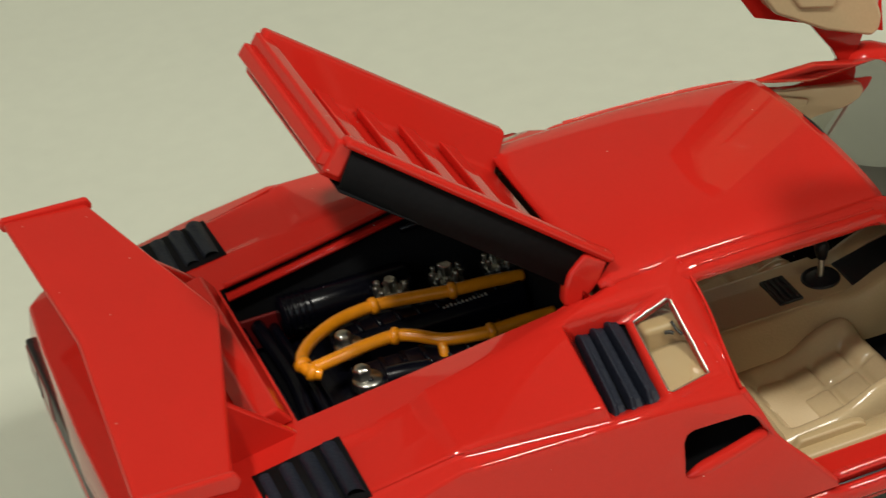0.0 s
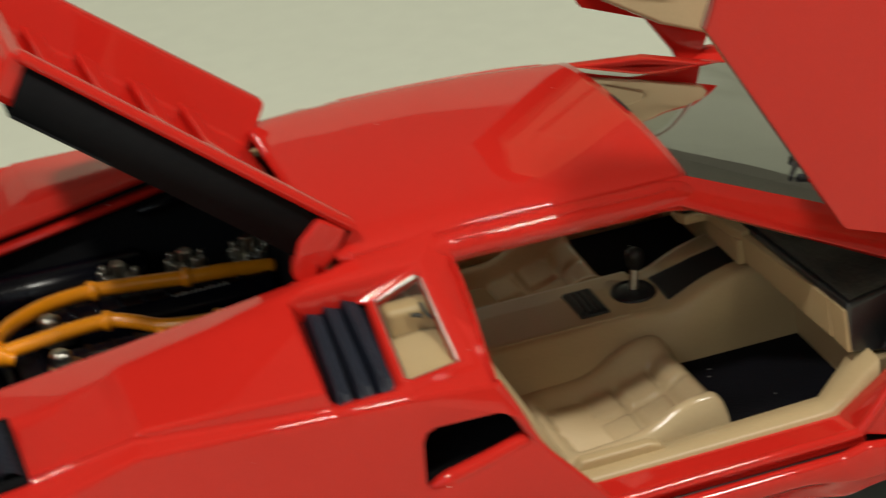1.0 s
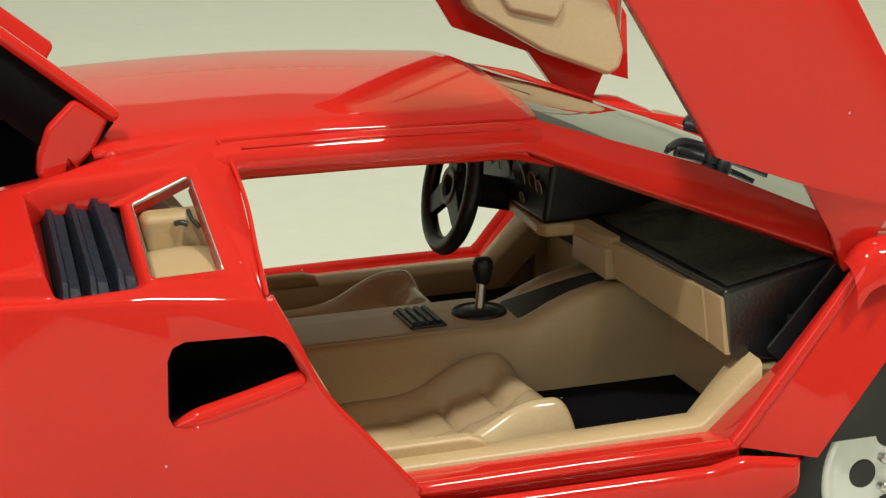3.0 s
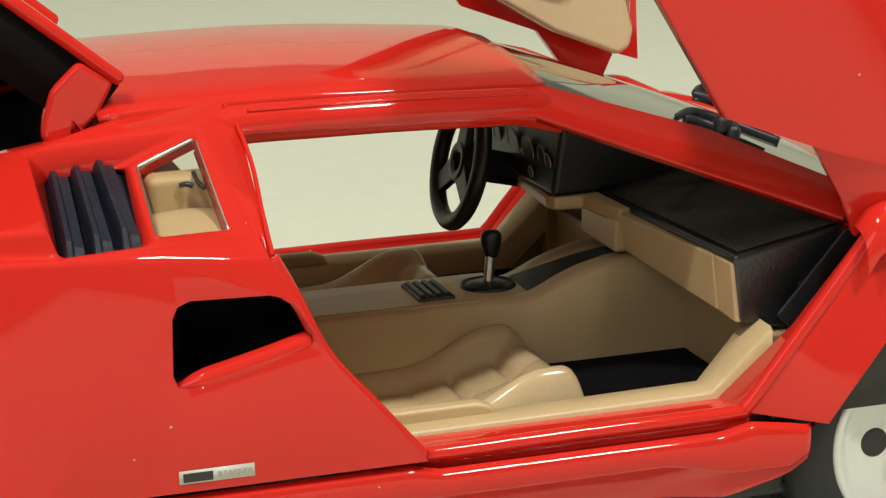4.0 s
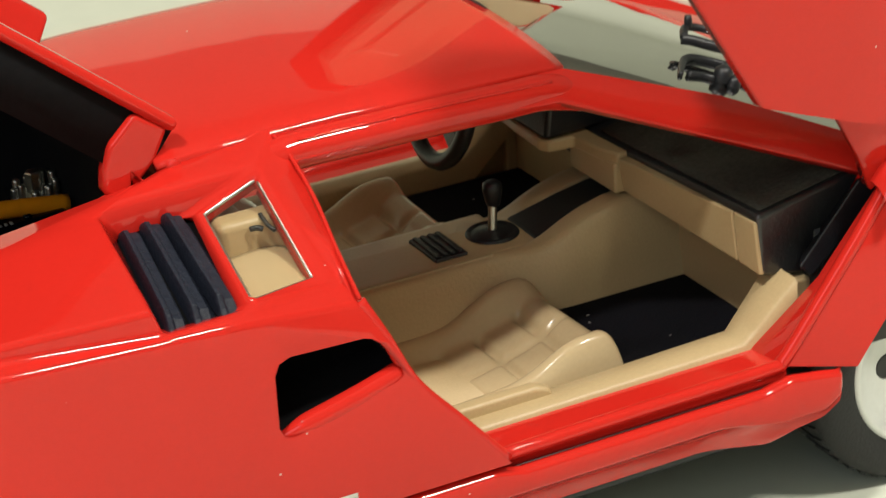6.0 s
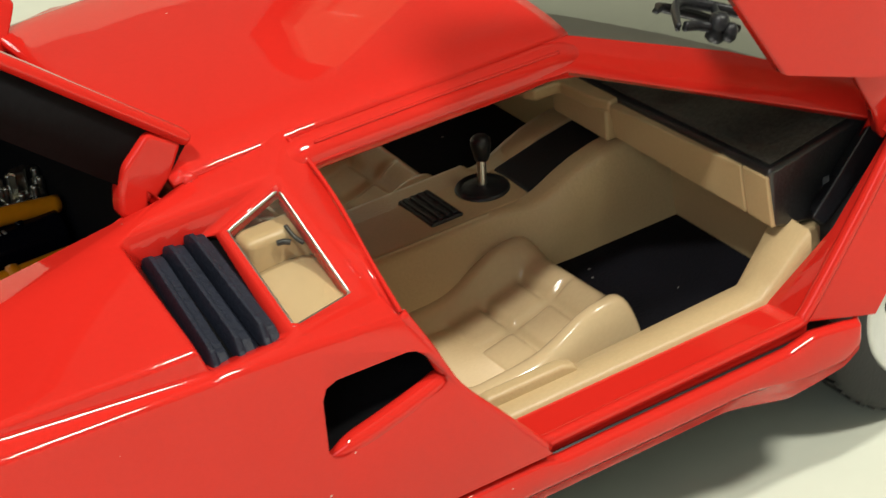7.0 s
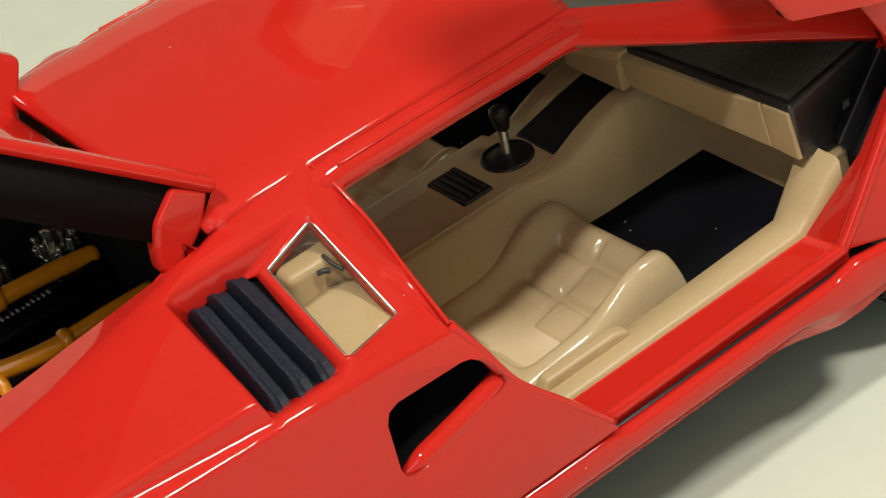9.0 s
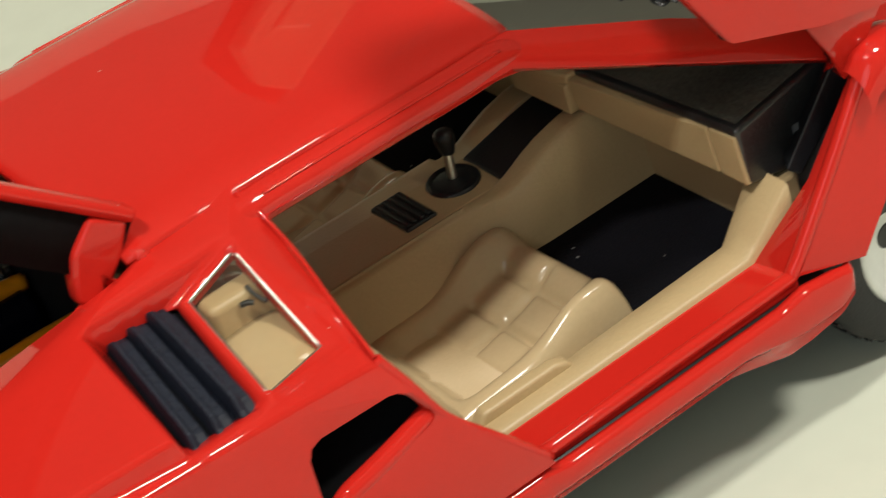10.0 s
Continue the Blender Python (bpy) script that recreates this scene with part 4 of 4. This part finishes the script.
left_trim = prism([(-0.17, 1.962), (-0.11, 1.945), (-0.005, 1.935), (0.0, 1.868), (0.03, 1.855), (0.62, 1.90), (0.62, 1.98), (-0.17, 2.02)], "x", 0.690, 0.722)
for p in left_trim.verts:
    p.co = (p.co.z, p.co.y, p.co.x)
bmesh.ops.recalc_face_normals(left_trim, faces=left_trim.faces)
part("dash_trim", left_trim, BEIGE, dash, bevel=0.008)
part("dash_trim", block(1.95, 2.03, -0.17, 0.05, 0.62, 0.70), BEIGE, dash, bevel=0.008)
binn = prism([(1.862, 0.722), (1.888, 0.885), (1.96, 0.905), (2.16, 0.865), (2.34, 0.80), (2.34, 0.74)], "y", 0.005, 0.62)
bn = part("binnacle", binn, BLACK, dash, "black instrument binnacle", bevel=0.014)
for y, z, r in ((0.30, 0.80, 0.040), (0.195, 0.80, 0.040), (0.10, 0.805, 0.026), (0.055, 0.80, 0.020), (0.42, 0.80, 0.026), (0.155, 0.755, 0.016)):
    x = 1.862 + (z - 0.722) * 0.16 - 0.003
    g = turned(ring([(r - 0.0025, 0.0), (r - 0.0012, -0.003), (r, 0.0)], (0, 0, 0), "x", 24), Matrix.Translation((x, y, z)) @ Matrix.Rotation(-0.158, 4, "Y"))
    part("gauge_ring", g, PALEINK, bn, "thin grey gauge ring")
    d = turned(ring([(0.0, 0.0), (r - 0.004, -0.001)], (0, 0, 0), "x", 24), Matrix.Translation((x - 0.0005, y, z)) @ Matrix.Rotation(-0.158, 4, "Y"))
    part("gauge_dial", d, INK_AND_SHADE, bn)
for s in BOTH:
    post = faces(
        {"a": (2.084, -0.738, 0.604), "b": (2.118, -0.742, 0.574), "c": (2.300, -0.756, 0.735), "d": (2.240, -0.750, 0.785), "a2": (2.12, -0.690, 0.600), "b2": (2.15, -0.690, 0.560), "c2": (2.33, -0.70, 0.735), "d2": (2.29, -0.70, 0.785)},
        [("a", "b", "c", "d"), ("a", "d", "d2", "a2"), ("b", "b2", "c2", "c"), ("a", "a2", "b2", "b"), ("c", "c2", "d2", "d")],
    )
    bmesh.ops.recalc_face_normals(post, faces=post.faces)
    part("hinge_cover", sided(post, s), BLACK, car, "black hinge cover beside the dashboard", bevel=0.008)
    # solid dark prism paints the shade of the hollow behind the jamb
    part("jamb_void_shade", sided(prism([(2.14, 0.40), (2.14, 0.555), (2.31, 0.755), (2.36, 0.755), (2.36, 0.40)], "y", -0.80, -0.50), s), INK_AND_SHADE, car)

# steering wheel
WHEEL = Matrix.Translation((1.738, 0.318, 0.760)) @ Matrix.Rotation(radians(14), 4, "Y")
rimbm = bmesh.new()
for i in range(48):
    for j in range(12):
        a, b = 2 * math.pi * i / 48, 2 * math.pi * j / 12
        rimbm.verts.new((0.021 * math.sin(b), (0.150 + 0.023 * math.cos(b)) * math.cos(a), (0.150 + 0.023 * math.cos(b)) * math.sin(a)))
rimbm.verts.ensure_lookup_table()
for i in range(48):
    for j in range(12):
        k = lambda p, q: rimbm.verts[(p % 48) * 12 + q % 12]
        rimbm.faces.new([k(i, j), k(i, j + 1), k(i + 1, j + 1), k(i + 1, j)])
steer = part("steering_wheel", turned(rimbm, WHEEL), BLACK, car, "black three-spoke steering wheel")
part("steering_hub", turned(ring([(0.0, 0.006), (0.020, 0.004), (0.030, -0.010), (0.046, -0.012), (0.058, 0.002), (0.058, 0.03), (0.042, 0.05), (0.040, 0.16)], (0, 0, 0), "x", 20), WHEEL), BLACK, steer)
for a in (90, 216, 324):
    sp = block(-0.008, 0.012, -0.024, 0.024, 0.02, 0.150)
    for p in sp.verts:
        if p.co.z < 0.1:
            p.co.y *= 1.5
    part("spoke", turned(turned(sp, Matrix.Rotation(radians(a - 90), 4, "X")), WHEEL), BLACK, steer, bevel=0.006)

# ---- engine bay ----
bay = part("bay_tub", faces(
    {"a": (-0.215, -0.40, 0.905), "b": (0.715, -0.445, 1.045), "c": (0.715, 0.445, 1.045), "d": (-0.215, 0.40, 0.905), "e": (-0.17, -0.37, 0.66), "f": (0.70, -0.42, 0.66), "g": (0.70, 0.42, 0.66), "h": (-0.17, 0.37, 0.66)},
    [("a", "b", "f", "e"), ("b", "c", "g", "f"), ("c", "d", "h", "g"), ("d", "a", "e", "h"), ("e", "f", "g", "h")]), FLAT_BLACK, car, "black engine bay lining")
eng = part("engine_block", block(-0.05, 0.66, -0.26, 0.26, 0.66, 0.74), BAY, car, "glossy black engine with orange leads", bevel=0.02)
for y in (-0.16, 0.10):
    cover = prism([(y - 0.085, 0.72), (y - 0.085, 0.80), (y - 0.055, 0.835), (y + 0.055, 0.835), (y + 0.085, 0.80), (y + 0.085, 0.72)], "x", 0.03, 0.68)
    c = part("cam_cover", cover, BAY, eng, "black cam cover", bevel=0.012)
    for k in range(9):
        part("cover_rib", block(0.06 + 0.065 * k, 0.075 + 0.065 * k, y - 0.05, y + 0.05, 0.833, 0.841), BAY, c)
    for k in range(12):
        h = 0.010 + 0.004 * ((k * 7) % 3)
        part("script_bar", block(0.40 + 0.013 * k, 0.407 + 0.013 * k, y - 0.062, y - 0.062 + h, 0.8352, 0.8372), PALEINK, c)
tank = turned(ring([(0.0, 0.0), (0.045, 0.0), (0.055, 0.01), (0.055, 0.40), (0.04, 0.43), (0.0, 0.43)], (0, 0, 0), "x", 24), Matrix.Translation((-0.06, 0.305, 0.805)) @ Matrix.Diagonal((1.05, 1.15, 1.15, 1)))
air = part("air_box", tank, BAY, eng, "black ribbed canister")
for k in range(5):
    part("canister_rib", ring([(0.058, -0.006), (0.069, -0.004), (0.069, 0.004), (0.058, 0.006)], (-0.046 + 0.021 * k, 0.305, 0.805), "x", 24), BAY, air)
part("cross_pipe", tube([(-0.15, -0.30, 0.76), (-0.12, 0.0, 0.77), (-0.13, 0.33, 0.78)], 0.025), BAY, eng)
part("cross_pipe", tube([(-0.08, -0.30, 0.74), (-0.07, 0.0, 0.75), (-0.08, 0.33, 0.76)], 0.018), BAY, eng)
# body red darkened by colour to look shaded inside the bay
part("inner_panel", block(-0.18, 0.10, 0.350, 0.364, 0.68, 0.80), LENS_AND_SHADE, car, bevel=0.01)
part("rear_crossmember", block(-0.20, -0.165, -0.37, 0.37, 0.72, 0.78), BAY, car, bevel=0.01)

# carburettors: clusters of small turned caps
random.seed(4)
for cx, cy in ((0.290, 0.215), (0.475, 0.200), (0.650, 0.195)):
    cb = part("carburettor", block(cx - 0.05, cx + 0.05, cy - 0.035, cy + 0.045, 0.80, 0.836), METAL, eng, "dull silver carburettor", bevel=0.01)
    part("carb_cap", ring([(0.0, 0.050), (0.018, 0.050), (0.020, 0.046), (0.020, 0.0)], (cx, cy, 0.836), "z", 6), METAL, cb, smooth=False)
    for k in range(9):
        a = 2 * math.pi * k / 9 + 0.3
        h = random.uniform(0.018, 0.042)
        r = random.uniform(0.008, 0.012)
        part("carb_stud", ring([(0.0, h), (r * 0.8, h), (r, h - 0.004), (r, 0.0)], (cx + 0.048 * math.cos(a), cy + 0.040 * math.sin(a), 0.832), "z", 8), METAL, cb)

# orange leads
loop = [(0.69, 0.085, 0.835), (0.56, 0.080, 0.855), (0.45, 0.083, 0.862), (0.32, 0.108, 0.865), (0.20, 0.125, 0.866), (0.08, 0.105, 0.868), (-0.015, 0.055, 0.868), (-0.075, -0.005, 0.868), (-0.098, -0.062, 0.866), (-0.085, -0.105, 0.860), (-0.06, -0.115, 0.85)]
lead = part("ignition_lead", tube(loop, 0.021, 12), HOSE, eng, "thick orange ignition lead")
run = [(-0.075, -0.100, 0.868), (0.02, -0.088, 0.872), (0.11, -0.075, 0.873), (0.20, -0.072, 0.872), (0.26, -0.100, 0.868), (0.32, -0.150, 0.864), (0.39, -0.178, 0.864), (0.47, -0.193, 0.866), (0.58, -0.195, 0.868), (0.68, -0.20, 0.868)]
lead2 = part("ignition_lead", tube(run, 0.021, 12), HOSE, eng, "thick orange ignition lead")
part("lead_branch", tube([(0.32, -0.150, 0.864), (0.315, -0.185, 0.84), (0.31, -0.20, 0.80)], 0.015), HOSE, lead2)
for p, q, par in ((loop[4], loop[5], lead), (loop[2], loop[3], lead), (run[3], run[4], lead2), (run[7], run[8], lead2), (loop[8], loop[9], lead), (loop[9], loop[10], lead)):
    d = (Vector(q) - Vector(p)).normalized()
    m = Matrix.Translation(p) @ d.to_track_quat("Z", "Y").to_matrix().to_4x4()
    part("lead_clip", turned(ring([(0.020, -0.014), (0.027, -0.010), (0.029, 0.0), (0.027, 0.010), (0.020, 0.014)], (0, 0, 0), "z", 14), m), HOSE, par)
# two domed caps on washers
for cx, cy, cz in ((0.062, 0.024, 0.845), (0.052, -0.176, 0.845)):
    base = part("cap_washer", ring([(0.0, -0.008), (0.045, -0.008), (0.048, -0.014), (0.048, -0.04)], (cx + 0.012, cy - 0.01, cz), "z", 20), METAL, eng, "steel cap on a washer")
    part("cap_dome", ring([(0.0, 0.034), (0.018, 0.032), (0.028, 0.024), (0.030, 0.010), (0.030, -0.012)], (cx, cy, cz), "z", 6), METAL, base, bevel=0.004)
part("side_pipe", tube([(0.12, -0.21, 0.83), (0.18, -0.225, 0.835), (0.25, -0.24, 0.83)], 0.036, 14), BAY, eng)
random.seed(9)
for k in range(14):
    x, y = random.uniform(0.0, 0.62), random.choice((-0.33, -0.30, 0.37, 0.34))
    part("bay_fitting", ring([(0.0, 0.05), (0.014, 0.05), (0.018, 0.04), (0.018, 0.0)], (x, y, 0.68 + random.uniform(0, 0.06)), "z", 8), BAY, eng)
part("far_bracket", tube([(0.40, 0.40, 0.93), (0.47, 0.385, 0.945), (0.55, 0.40, 0.95)], 0.014), BAY, eng)
